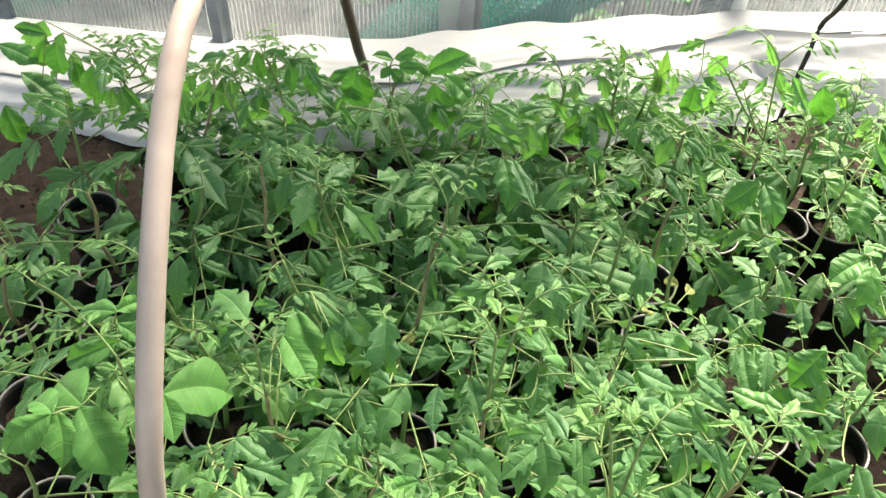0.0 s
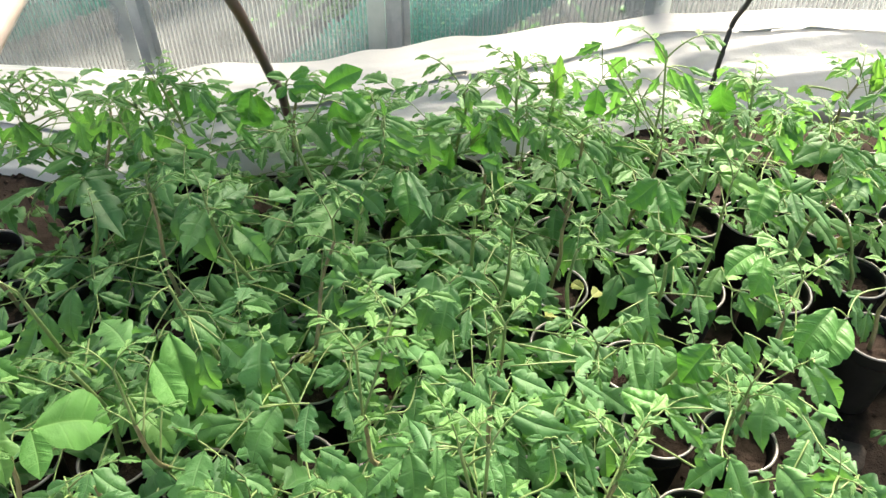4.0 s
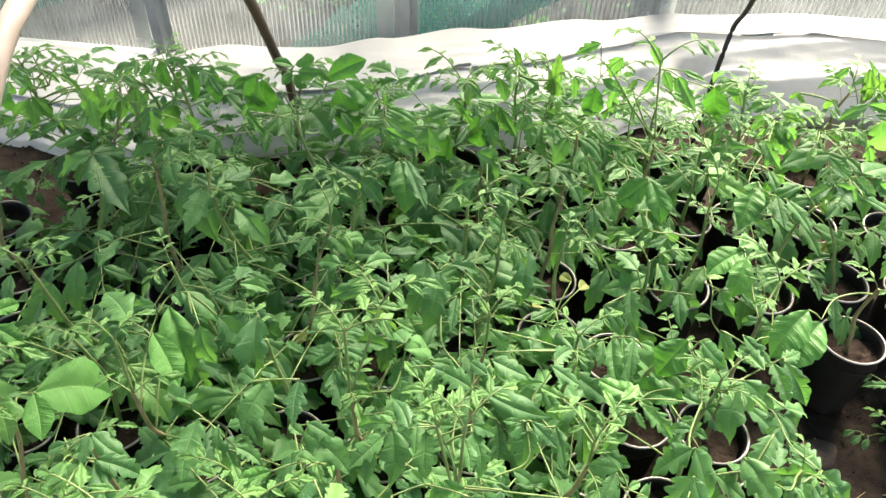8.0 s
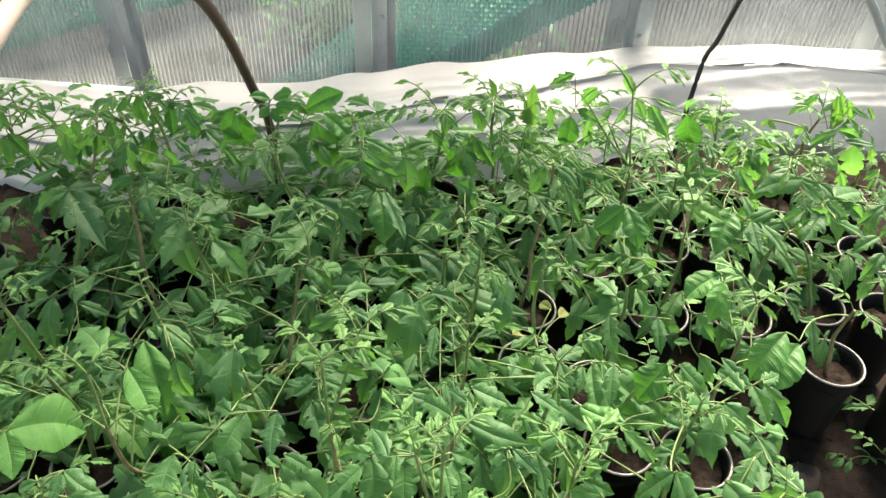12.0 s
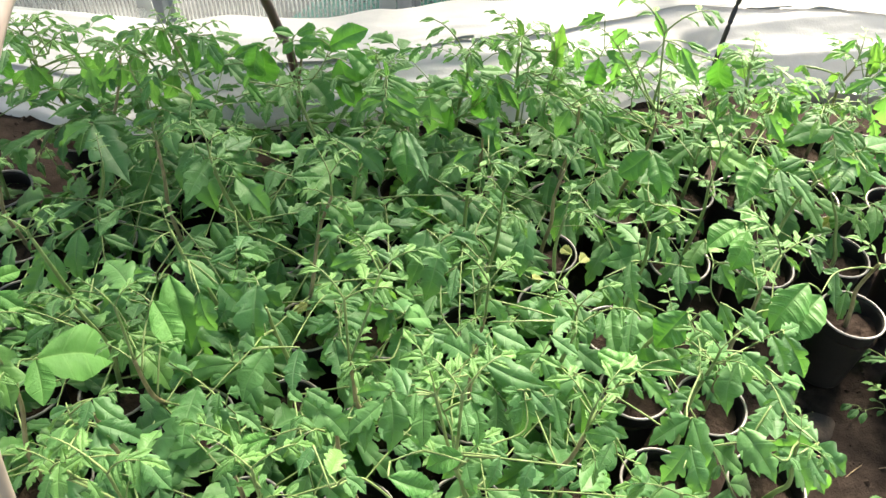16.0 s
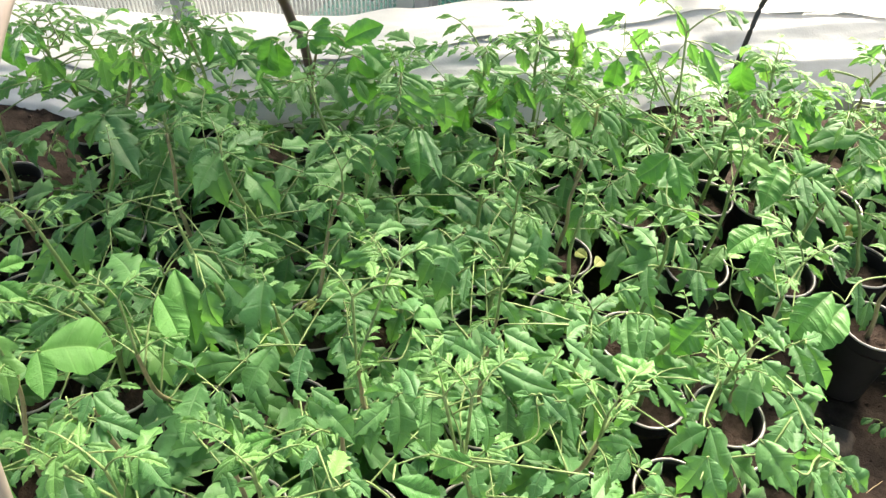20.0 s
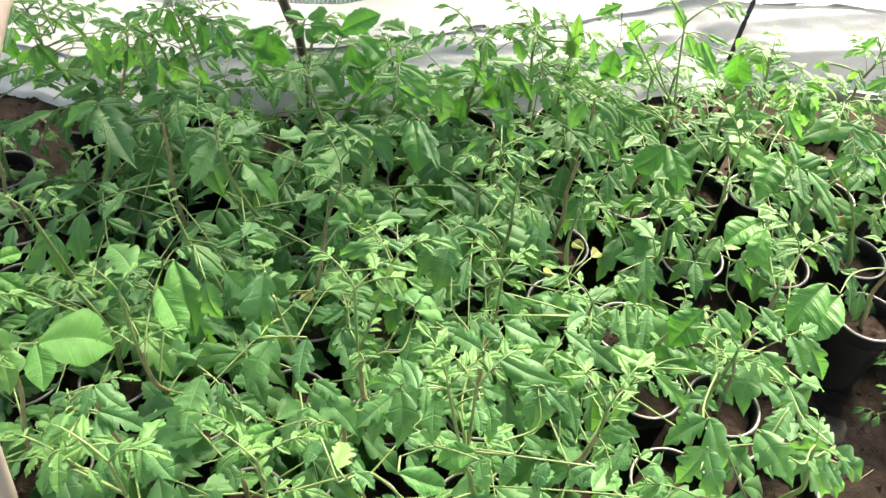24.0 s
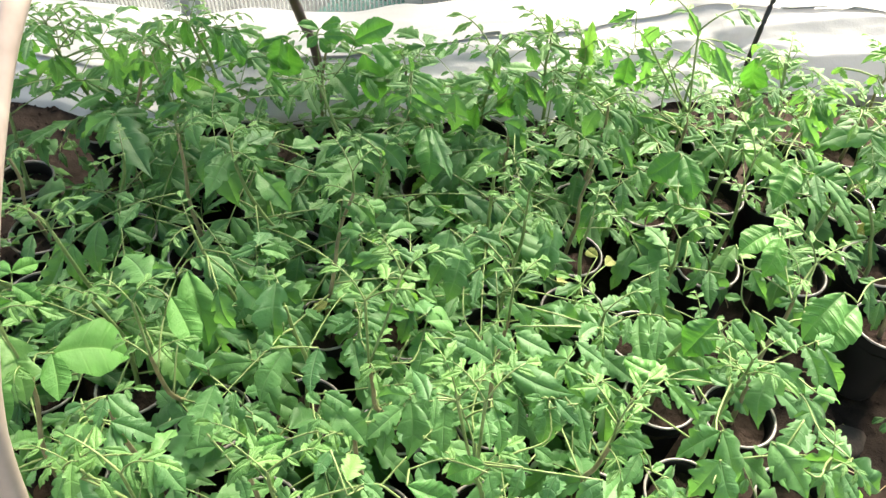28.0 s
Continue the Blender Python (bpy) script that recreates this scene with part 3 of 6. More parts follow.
def add_leaf(plant, at, az, rise, length, bend, kind, rnd):
    """A compound leaf on a plant: its stalk, and every leaflet on it."""
    k = min(range(len(BENDS)), key=lambda i: abs(BENDS[i] - bend))
    curve, me = STALKS[k]
    if kind == "bud":
        curve, me = STALKS[-1][0], BUD_STALK
    turn = Matrix.Rotation(az, 4, "Z") @ Matrix.Rotation(-rise, 4, "Y") @ Matrix.Rotation(rnd.uniform(-0.25, 0.25), 4, "X")
    stalk = child("leaf", me, plant, Matrix.Translation(at) @ turn @ Matrix.Scale(length, 4))
    up = turn.to_3x3().inverted() @ Vector((0, 0, 1))
    lean_to = turn.to_3x3().inverted() @ Vector((0, -1, 0))
    for s, side, size in PLANS[kind]:
        f = s * (len(curve) - 1)
        i = min(int(f), len(curve) - 2)
        p = curve[i].lerp(curve[i + 1], f - i)
        t = (curve[i + 1] - curve[i]).normalized()
        across = up.cross(t).normalized()
        spread = rnd.uniform(0.7, 1.1) * side
        way = t * math.cos(spread) + across * math.sin(spread)
        way = (way - up * rnd.uniform(0.0, 0.5)).normalized()
        flat = (up + lean_to * 0.2 + across * rnd.uniform(-0.3, 0.3) + t * rnd.uniform(-0.15, 0.35)).normalized()
        p = p + way * (0.012 if side else 0.0)
        xa = way.cross(flat).normalized()
        za = xa.cross(way)
        sz = size * rnd.uniform(0.85, 1.15)
        m = Matrix(((xa.x * sz, way.x * sz, za.x * sz, p.x), (xa.y * sz, way.y * sz, za.y * sz, p.y), (xa.z * sz, way.z * sz, za.z * sz, p.z), (0, 0, 0, 1)))
        which = "small" if size < 0.15 else {"sparse": "tomato", "feather": "narrow"}.get(kind, kind)
        if size < 0.3 and which == "tomato" and rnd.random() < 0.5:
            which = "narrow"
        child("leaflet", rnd.choice(LEAFLETS[which]), stalk, m)


# ---- pots ----
bm = lathe(bmesh.new(), [(0, 0.002), (0.028, 0.002), (0.030, 0.0), (0.031, 0.004), (0.0385, 0.112), (0.0395, 0.117), (0.0385, 0.117), (0.0375, 0.112), (0.037, 0.09)])
POT_BODY = mesh_of("pot", bm, MAT_POT)
ring = [Vector((0.0402 * math.cos(a * math.pi / 16), 0.0402 * math.sin(a * math.pi / 16), 0.1185)) for a in range(33)]
POT_RIM = mesh_of("rim", tube(bmesh.new(), ring, 0.0016, 7, False), MAT_RIM)


def soil_plug(seed):
    bm = bmesh.new()
    vs = [[bm.verts.new((0.0374 * r / 6 * math.cos(k * math.pi / 12), 0.0374 * r / 6 * math.sin(k * math.pi / 12),
                         0.098 + 0.006 * noise.noise((r * 0.9 + seed * 5, k * 0.7, seed)) + 0.004 * (1 - r / 6))) for k in range(24)] for r in range(1, 7)]
    c = bm.verts.new((0, 0, 0.104))
    for k in range(24):
        bm.faces.new((c, vs[0][k], vs[0][(k + 1) % 24]))
        for a, b in zip(vs, vs[1:]):
            bm.faces.new((a[k], b[k], b[(k + 1) % 24], a[(k + 1) % 24]))
    return mesh_of("potting_soil", bm, MAT_POTTING)


PLUGS = [soil_plug(k) for k in range(4)]


def seedling(x, y, h=0.36, lean=(0.0, 0.0), kind="tomato", leaves=4, size=0.11, up_to=0.8):
    """A seedling in its pot, with its low leaves. h: height of the stem's end over the ground; lean: how far that stands off the pot's middle."""
    seed = int((x + 3) * 1000) * 7 + int(y * 1000)
    rnd = random.Random(seed)
    plant = tagged(new("potted_seedling"), "bushy green tomato seedling in a black plastic pot with grey rim", "seedling", "tomato seedlings")
    plant.location = (x, y, 0)
    pot = child("pot", POT_BODY, plant, pose(0, 0, 0, rnd.uniform(-2, 2), rnd.uniform(-2, 2), rnd.uniform(0, 360)))
    child("rim", POT_RIM, pot, Matrix())
    child("potting_soil", rnd.choice(PLUGS), plant, Matrix())
    tall = up_to > 0.9
    leggy = tall and y > 0.8     # those by the wall have the fullest tops
    tip = Vector((lean[0], lean[1], h if tall else min(h, 0.285)))
    base = Vector((rnd.uniform(-0.008, 0.008), rnd.uniform(-0.008, 0.008), 0.097))
    mid = base.lerp(tip, 0.5) + Vector((rnd.uniform(-0.012, 0.012), rnd.uniform(-0.012, 0.012), 0))
    line = smooth_line([base, base.lerp(mid, 0.5) + Vector((-lean[0] * 0.1, -lean[1] * 0.1, 0)), mid, mid.lerp(tip, 0.5) + Vector((rnd.uniform(-0.006, 0.006), rnd.uniform(-0.006, 0.006), 0.002)), tip], 4)
    part("stem", tube(bmesh.new(), line, lambda t: 0.0032 - 0.0014 * t, 7), MAT_STEM_OLD if rnd.random() < 0.3 else MAT_STEM, plant)
    STEM_LINES[plant.name] = line
    az = rnd.uniform(0, 6.28)
    for k in range(round(leaves * (0.6 if tall else 0.75))):
        f = 0.15 + (up_to - 0.15) * (k + 0.5) / leaves
        at = line[int(f * (len(line) - 1))]
        az += 2.4 + rnd.uniform(-0.35, 0.35)
        grown = 0.8 + 0.45 * math.sin(math.pi * min(1.0, 0.25 + 0.7 * f))
        add_leaf(plant, at, az, (rnd.uniform(0.05, 0.45) + 0.25 * f if tall else rnd.uniform(-0.15, 0.25)), size * grown * rnd.uniform(1.1, 1.4), rnd.uniform(0.3, 1.25), kind, rnd)
    for k in range(3 if leggy else 2 if tall else 0):
        add_leaf(plant, line[-2 - k], az + 1.0 + 2.3 * k, rnd.uniform(0.3, 0.8), size * rnd.uniform(0.65, 0.85), 1.2, "feather" if k == 1 else "sparse", rnd)
    for k in range(3 if leggy else 2):
        add_leaf(plant, tip - Vector((0, 0, 0.002)), az + 0.6 + 2.3 * k, rnd.uniform(0.5, 1.2), rnd.uniform(0.035, 0.058) if leggy else rnd.uniform(0.03, 0.045), 1.2, "bud", rnd)
    return plant


STEM_LINES = {}
SETS = {"L": "light", "O": "old", "N": "narrow", "T": "tomato", "Y": "young", "B": "broad"}
EYE = Vector((0.05, 0.0, 0.87))


def leaf_at(plant, stalk, *blades):
    """A leaf of a plant in world coordinates: the line of its stalk and, for each leaflet, its kind, base, tip, width over length and whether it hangs."""
    rnd = random.Random(int(abs(blades[0][1][0] + 2 * blades[0][1][1]) * 10000))
    off = plant.location
    line = STEM_LINES[plant.name]
    pts = [Vector(p) - off for p in stalk]
    first = pts[0] if pts else Vector(blades[0][1]) - off
    # the stalk leaves the stem a little below its own start
    root = min(line[4:], key=lambda p: (p - first).length + 0.6 * abs(p.z - (first.z - 0.03)))
    if not pts:
        b, e = Vector(blades[0][1]) - off, Vector(blades[0][2]) - off
        pts = [b - (e - b).normalized() * min(0.03, (b - root).length * 0.4), b]
    while len(pts) > 1 and (pts[0] - root).dot(pts[1] - pts[0]) < 0:
        pts.pop(0)
    if (pts[0] - root).length > 0.004:
        pts = [root, root.lerp(pts[0], 0.5) + Vector((0, 0, 0.006))] + pts
    run = smooth_line([p - root for p in pts], 4)
    leaf = part("leaf", tube(bmesh.new(), run, lambda t: 0.0012 - 0.0005 * t, 5), MAT_STEM, plant)
    leaf.location = root
    for k in range(3 if stalk else 0):
        f = rnd.uniform(0.45, 0.95) * (len(run) - 1)
        p, t = run[int(f)], (run[min(int(f) + 1, len(run) - 1)] - run[max(int(f) - 1, 0)]).normalized()
        across = Vector((0, 0, 1)).cross(t).normalized() * (1 if k % 2 else -1)
        way = (across + t * rnd.uniform(0.1, 0.7) - Vector((0, 0, rnd.uniform(0, 0.4)))).normalized()
        xa = way.cross(Vector((rnd.uniform(-0.3, 0.3), -0.4, 1))).normalized()
        za = xa.cross(way)
        s = rnd.uniform(0.011, 0.022)
        child("leaflet", rnd.choice(LEAFLETS["small"]), leaf, Matrix(((xa.x * s, way.x * s, za.x * s, p.x), (xa.y * s, way.y * s, za.y * s, p.y), (xa.z * s, way.z * s, za.z * s, p.z), (0, 0, 0, 1))))
    kinds = [blade[0] for blade in blades]
    if "L" in kinds and kinds.count("L") > 1:
        plant["label"] = "seedling with large smooth light-green leaves in a black pot"
    elif kinds.count("B") > 2:
        plant["label"] = "tall seedling with broad smooth dark-green leaves in a black pot"
    elif "O" in kinds:
        plant["label"] = "green tomato seedling with yellowed lower leaves in a pot"
    for kind, b, e, w, hangs in blades:
        b, e = Vector(b) - off - root, Vector(e) - off - root
        near = min(run, key=lambda p: (p - b).length)
        way = (e - b) * (1.0 if hangs else 1.12)
        if not hangs:
            w *= 1.02
        to_eye = (EYE - off - root - b).normalized()
        shape = {"B": 0.66, "L": 0.75, "N": 0.4}.get(kind, 0.52)
        longer = min(1.6, max(1.0, w / shape))
        way -= to_eye * way.length * math.sqrt(longer * longer - 1)
        size = way.length * 1.1
        b = b - way * 0.04
        way.normalize()
        face = (Vector((0, 0, 1)) * (0.25 if hangs else 0.5) + to_eye * 0.6 + Vector((rnd.uniform(-0.3, 0.3), rnd.uniform(-0.25, 0.25), 0))).normalized()
        xa = way.cross(face).normalized()
        za = xa.cross(way)
        me = rnd.choice(LEAFLETS[SETS[kind]])
        sx = size * min(max(w / longer, 0.3), shape) * 1.05 / SPAN[me.name]
        sz = size * rnd.uniform(0.8, 1.25)
        m = Matrix(((xa.x * sx, way.x * size, za.x * sz, b.x), (xa.y * sx, way.y * size, za.y * sz, b.y), (xa.z * sx, way.z * size, za.z * sz, b.z), (0, 0, 0, 1)))
        child("leaflet", me, leaf, m)
        if (near - b).length > 0.004:
            twig = tube(bmesh.new(), smooth_line([near, near.lerp(b, 0.5) + Vector((0, 0, 0.002)), b], 3), 0.0009, 4)
            part("petiole", twig, MAT_STEM, leaf)


def tip_at(plant, at, size):
    """The growing tip of a shoot, joined to its stem by a thin stalk."""
    at = Vector(at) - plant.location
    line = STEM_LINES[plant.name]
    root = min(line[4:], key=lambda p: (p - at).length + 0.5 * abs(p.z - (at.z - 0.04)))
    rnd = random.Random(int(abs(at.x * 7 + at.y * 3) * 10000))
    for k in range(2):
        add_leaf(plant, at - Vector((0, 0, 0.005)), rnd.uniform(0, 1.0) + 2.1 * k, rnd.uniform(0.6, 1.2), size * rnd.uniform(1.0, 1.4), 1.2, "bud", rnd)
    if (root - at).length > 0.006:
        run = smooth_line([root - at, (root - at) * 0.5 + Vector((0, 0, -0.006)), Vector((0, 0, -0.004))], 4)
        part("shoot_stalk", tube(bmesh.new(), [p + at for p in run], 0.0014, 5), MAT_STEM, plant)


# ---- the seedlings, row by row from the wall ----
p = seedling(-0.554, 0.883, 0.310, (-0.021, -0.025), "tomato", 10, 0.105, 0.95)
leaf_at(p, ((-0.599, 0.835, 0.081), (-0.624, 0.843, 0.096),), ("T", (-0.624, 0.833, 0.095), (-0.682, 0.875, 0.083), 0.40, 0), ("T", (-0.608, 0.827, 0.105), (-0.596, 0.809, 0.098), 0.40, 0), ("T", (-0.611, 0.842, 0.100), (-0.601, 0.874, 0.093), 0.40, 0), ("T", (-0.579, 0.847, 0.095), (-0.555, 0.870, 0.088), 0.40, 0), ("T", (-0.575, 0.822, 0.105), (-0.546, 0.809, 0.095), 0.40, 0))
leaf_at(p, (), ("T", (-0.569, 0.852, 0.273), (-0.586, 0.840, 0.317), 0.35, 1))
leaf_at(p, (), ("T", (-0.609, 0.864, 0.273), (-0.625, 0.852, 0.226), 0.45, 1))
leaf_at(p, (), ("T", (-0.574, 0.843, 0.260), (-0.580, 0.831, 0.221), 0.45, 1))
leaf_at(p, (), ("T", (-0.575, 0.855, 0.259), (-0.552, 0.843, 0.223), 0.35, 1))
leaf_at(p, (), ("T", (-0.625, 0.867, 0.209), (-0.659, 0.855, 0.203), 0.40, 1))
leaf_at(p, (), ("Y", (-0.518, 0.846, 0.306), (-0.485, 0.834, 0.295), 0.30, 1))
leaf_at(p, (), ("Y", (-0.508, 0.858, 0.283), (-0.486, 0.846, 0.270), 0.30, 1))
leaf_at(p, (), ("T", (-0.489, 0.875, 0.270), (-0.484, 0.863, 0.247), 0.80, 1))
leaf_at(p, (), ("T", (-0.491, 0.854, 0.264), (-0.486, 0.842, 0.222), 0.45, 1))
leaf_at(p, ((-0.639, 0.929, 0.101), (-0.634, 0.929, 0.150), (-0.625, 0.929, 0.202), (-0.617, 0.929, 0.250),), ("T", (-0.679, 0.923, 0.259), (-0.677, 0.911, 0.213), 0.42, 1), ("T", (-0.661, 0.935, 0.256), (-0.633, 0.923, 0.229), 0.30, 1), ("T", (-0.680, 0.914, 0.294), (-0.695, 0.902, 0.251), 0.40, 1), ("T", (-0.711, 0.926, 0.302), (-0.741, 0.914, 0.247), 0.50, 1), ("T", (-0.680, 0.938, 0.210), (-0.692, 0.926, 0.171), 0.45, 1), ("T", (-0.633, 0.917, 0.207), (-0.636, 0.905, 0.171), 0.50, 1), ("T", (-0.617, 0.929, 0.204), (-0.602, 0.917, 0.180), 0.50, 1), ("T", (-0.657, 0.941, 0.186), (-0.683, 0.929, 0.156), 0.40, 1), ("Y", (-0.603, 0.920, 0.261), (-0.567, 0.908, 0.256), 0.30, 1), ("Y", (-0.618, 0.932, 0.255), (-0.629, 0.920, 0.236), 0.30, 1), ("Y", (-0.625, 0.944, 0.230), (-0.607, 0.932, 0.219), 0.40, 1), ("T", (-0.629, 0.923, 0.229), (-0.644, 0.911, 0.216), 0.40, 1), ("T", (-0.683, 0.935, 0.157), (-0.737, 0.923, 0.139), 0.30, 1))
leaf_at(p, (), ("T", (-0.516, 0.895, 0.255), (-0.536, 0.883, 0.183), 0.50, 1))
leaf_at(p, (), ("T", (-0.486, 0.874, 0.278), (-0.479, 0.862, 0.253), 0.50, 1))
leaf_at(p, (), ("T", (-0.548, 0.877, 0.196), (-0.521, 0.865, 0.198), 0.40, 1))
tip_at(p, (-0.529, 0.833, 0.300), 0.042)
tip_at(p, (-0.575, 0.858, 0.310), 0.035)
tip_at(p, (-0.551, 0.857, 0.300), 0.030)
p = seedling(-0.430, 0.950, 0.255, (-0.010, -0.036), "tomato", 14, 0.105, 0.95)
leaf_at(p, (), ("T", (-0.456, 0.866, 0.276), (-0.479, 0.854, 0.214), 0.38, 1))
leaf_at(p, (), ("T", (-0.444, 0.860, 0.300), (-0.463, 0.848, 0.297), 0.30, 1))
leaf_at(p, (), ("T", (-0.447, 0.872, 0.293), (-0.414, 0.860, 0.296), 0.30, 1))
leaf_at(p, (), ("T", (-0.446, 0.886, 0.267), (-0.431, 0.874, 0.217), 0.40, 1))
leaf_at(p, (), ("T", (-0.483, 0.898, 0.245), (-0.496, 0.886, 0.189), 0.38, 1))
leaf_at(p, (), ("T", (-0.420, 0.889, 0.266), (-0.444, 0.877, 0.244), 0.40, 1))
p = seedling(-0.345, 0.900, 0.330, (-0.026, -0.038), "tomato", 14, 0.105, 0.95)
leaf_at(p, (), ("T", (-0.422, 0.857, 0.288), (-0.415, 0.845, 0.242), 0.45, 1))
leaf_at(p, (), ("T", (-0.410, 0.869, 0.242), (-0.418, 0.857, 0.205), 0.80, 1))
leaf_at(p, (), ("T", (-0.350, 0.848, 0.259), (-0.339, 0.836, 0.232), 0.70, 1))
leaf_at(p, ((-0.375, 0.868, 0.264), (-0.371, 0.868, 0.284), (-0.376, 0.868, 0.320),), ("B", (-0.384, 0.859, 0.336), (-0.406, 0.847, 0.315), 0.25, 1), ("B", (-0.383, 0.871, 0.326), (-0.378, 0.859, 0.287), 0.38, 1), ("B", (-0.365, 0.883, 0.304), (-0.374, 0.871, 0.280), 0.45, 1), ("B", (-0.338, 0.862, 0.324), (-0.332, 0.850, 0.280), 0.38, 1), ("B", (-0.314, 0.874, 0.321), (-0.312, 0.862, 0.270), 0.35, 1), ("B", (-0.366, 0.853, 0.338), (-0.334, 0.841, 0.346), 0.30, 1), ("B", (-0.347, 0.865, 0.321), (-0.321, 0.853, 0.335), 0.25, 1))
leaf_at(p, (), ("T", (-0.396, 0.901, 0.242), (-0.422, 0.889, 0.190), 0.45, 1))
tip_at(p, (-0.371, 0.862, 0.330), 0.030)
tip_at(p, (-0.335, 0.865, 0.330), 0.030)
p = seedling(-0.225, 0.930, 0.286, (0.019, -0.020), "tomato", 14, 0.105, 0.95)
leaf_at(p, ((-0.209, 0.885, 0.169), (-0.208, 0.885, 0.243), (-0.211, 0.885, 0.279), (-0.211, 0.885, 0.316),), ("B", (-0.206, 0.879, 0.331), (-0.225, 0.867, 0.346), 0.50, 1), ("B", (-0.205, 0.891, 0.326), (-0.177, 0.879, 0.344), 0.45, 1), ("B", (-0.196, 0.870, 0.329), (-0.170, 0.858, 0.341), 0.55, 1), ("B", (-0.209, 0.882, 0.318), (-0.221, 0.870, 0.307), 0.60, 1), ("B", (-0.210, 0.894, 0.307), (-0.189, 0.882, 0.297), 0.70, 1))
leaf_at(p, ((-0.208, 0.895, 0.232), (-0.176, 0.895, 0.277), (-0.162, 0.895, 0.310),), ("B", (-0.159, 0.886, 0.316), (-0.116, 0.874, 0.347), 0.50, 1), ("B", (-0.181, 0.898, 0.318), (-0.156, 0.886, 0.306), 0.40, 1), ("B", (-0.155, 0.910, 0.279), (-0.143, 0.898, 0.211), 0.55, 1), ("B", (-0.137, 0.889, 0.309), (-0.099, 0.877, 0.282), 0.50, 1), ("B", (-0.130, 0.901, 0.278), (-0.112, 0.889, 0.264), 0.70, 1), ("B", (-0.283, 0.880, 0.249), (-0.253, 0.868, 0.221), 0.25, 1))
p = seedling(-0.100, 0.950, 0.270, (0.005, -0.045), "tomato", 14, 0.105, 0.95)
tip_at(p, (-0.095, 0.905, 0.270), 0.034)
p = seedling(0.010, 0.980, 0.310, (0.010, -0.070), "tomato", 14, 0.105, 0.95)
leaf_at(p, ((0.013, 0.920, 0.085), (0.014, 0.920, 0.196),), ("B", (0.004, 0.896, 0.233), (-0.005, 0.888, 0.185), 0.45, 1), ("B", (0.068, 0.900, 0.261), (0.057, 0.888, 0.219), 0.40, 1), ("N", (0.075, 0.904, 0.276), (0.106, 0.888, 0.240), 0.22, 1), ("N", (0.064, 0.896, 0.277), (0.060, 0.888, 0.219), 0.20, 1))
leaf_at(p, (), ("T", (0.008, 0.941, 0.258), (0.039, 0.929, 0.222), 0.25, 1))
leaf_at(p, (), ("T", (0.003, 0.935, 0.289), (-0.012, 0.923, 0.288), 0.30, 1))
leaf_at(p, (), ("T", (0.027, 0.914, 0.306), (0.048, 0.902, 0.297), 0.40, 1))
tip_at(p, (0.020, 0.910, 0.310), 0.050)
p = seedling(0.091, 0.958, 0.330, (0.003, -0.028), "feather", 14, 0.095, 0.95)
leaf_at(p, (), ("B", (0.043, 0.920, 0.252), (0.049, 0.908, 0.193), 0.50, 1))
leaf_at(p, (), ("T", (0.056, 0.932, 0.260), (0.070, 0.920, 0.198), 0.22, 1))
leaf_at(p, (), ("T", (0.064, 0.911, 0.279), (0.092, 0.899, 0.235), 0.22, 1))
leaf_at(p, (), ("T", (0.068, 0.923, 0.312), (0.077, 0.911, 0.276), 0.45, 1))
leaf_at(p, (), ("T", (0.043, 0.926, 0.290), (0.021, 0.914, 0.277), 0.35, 1))
leaf_at(p, ((0.104, 0.920, 0.186), (0.105, 0.920, 0.254), (0.104, 0.920, 0.295), (0.089, 0.920, 0.324),), ("Y", (0.093, 0.932, 0.321), (0.086, 0.920, 0.361), 0.25, 1), ("T", (0.066, 0.911, 0.335), (0.049, 0.899, 0.328), 0.40, 1), ("Y", (0.074, 0.923, 0.325), (0.080, 0.911, 0.315), 0.40, 1))
leaf_at(p, ((0.135, 0.907, 0.200), (0.134, 0.907, 0.271), (0.139, 0.907, 0.311),), ("Y", (0.140, 0.922, 0.298), (0.141, 0.910, 0.360), 0.25, 1), ("Y", (0.138, 0.901, 0.334), (0.138, 0.889, 0.304), 0.70, 1), ("T", (0.121, 0.913, 0.314), (0.104, 0.901, 0.303), 0.30, 1))
leaf_at(p, (), ("Y", (0.133, 0.907, 0.280), (0.161, 0.896, 0.272), 0.40, 0))
leaf_at(p, (), ("Y", (0.160, 0.912, 0.275), (0.192, 0.897, 0.266), 0.40, 0))
tip_at(p, (0.088, 0.932, 0.330), 0.042)
tip_at(p, (0.137, 0.911, 0.330), 0.030)
p = seedling(0.150, 1.020, 0.240, (0.000, 0.000), "feather", 14, 0.095, 0.95)
p = seedling(0.225, 0.970, 0.233, (-0.008, 0.012), "feather", 14, 0.095, 0.95)
leaf_at(p, ((0.201, 0.994, 0.143), (0.199, 0.994, 0.235), (0.210, 0.994, 0.288),), ("B", (0.203, 0.979, 0.278), (0.199, 0.967, 0.234), 0.65, 1), ("T", (0.174, 0.991, 0.286), (0.175, 0.979, 0.254), 0.40, 1), ("T", (0.238, 1.003, 0.267), (0.231, 0.991, 0.219), 0.40, 1), ("T", (0.233, 0.982, 0.327), (0.214, 0.970, 0.293), 0.60, 1), ("T", (0.200, 0.994, 0.340), (0.166, 0.982, 0.325), 0.38, 1), ("T", (0.239, 1.006, 0.284), (0.255, 0.994, 0.297), 0.40, 1), ("T", (0.213, 0.985, 0.289), (0.246, 0.973, 0.282), 0.40, 1))
p = seedling(0.300, 1.000, 0.240, (0.000, 0.000), "feather", 10, 0.081, 0.95)
p = seedling(0.380, 1.020, 0.255, (0.006, -0.022), "feather", 10, 0.081, 0.95)
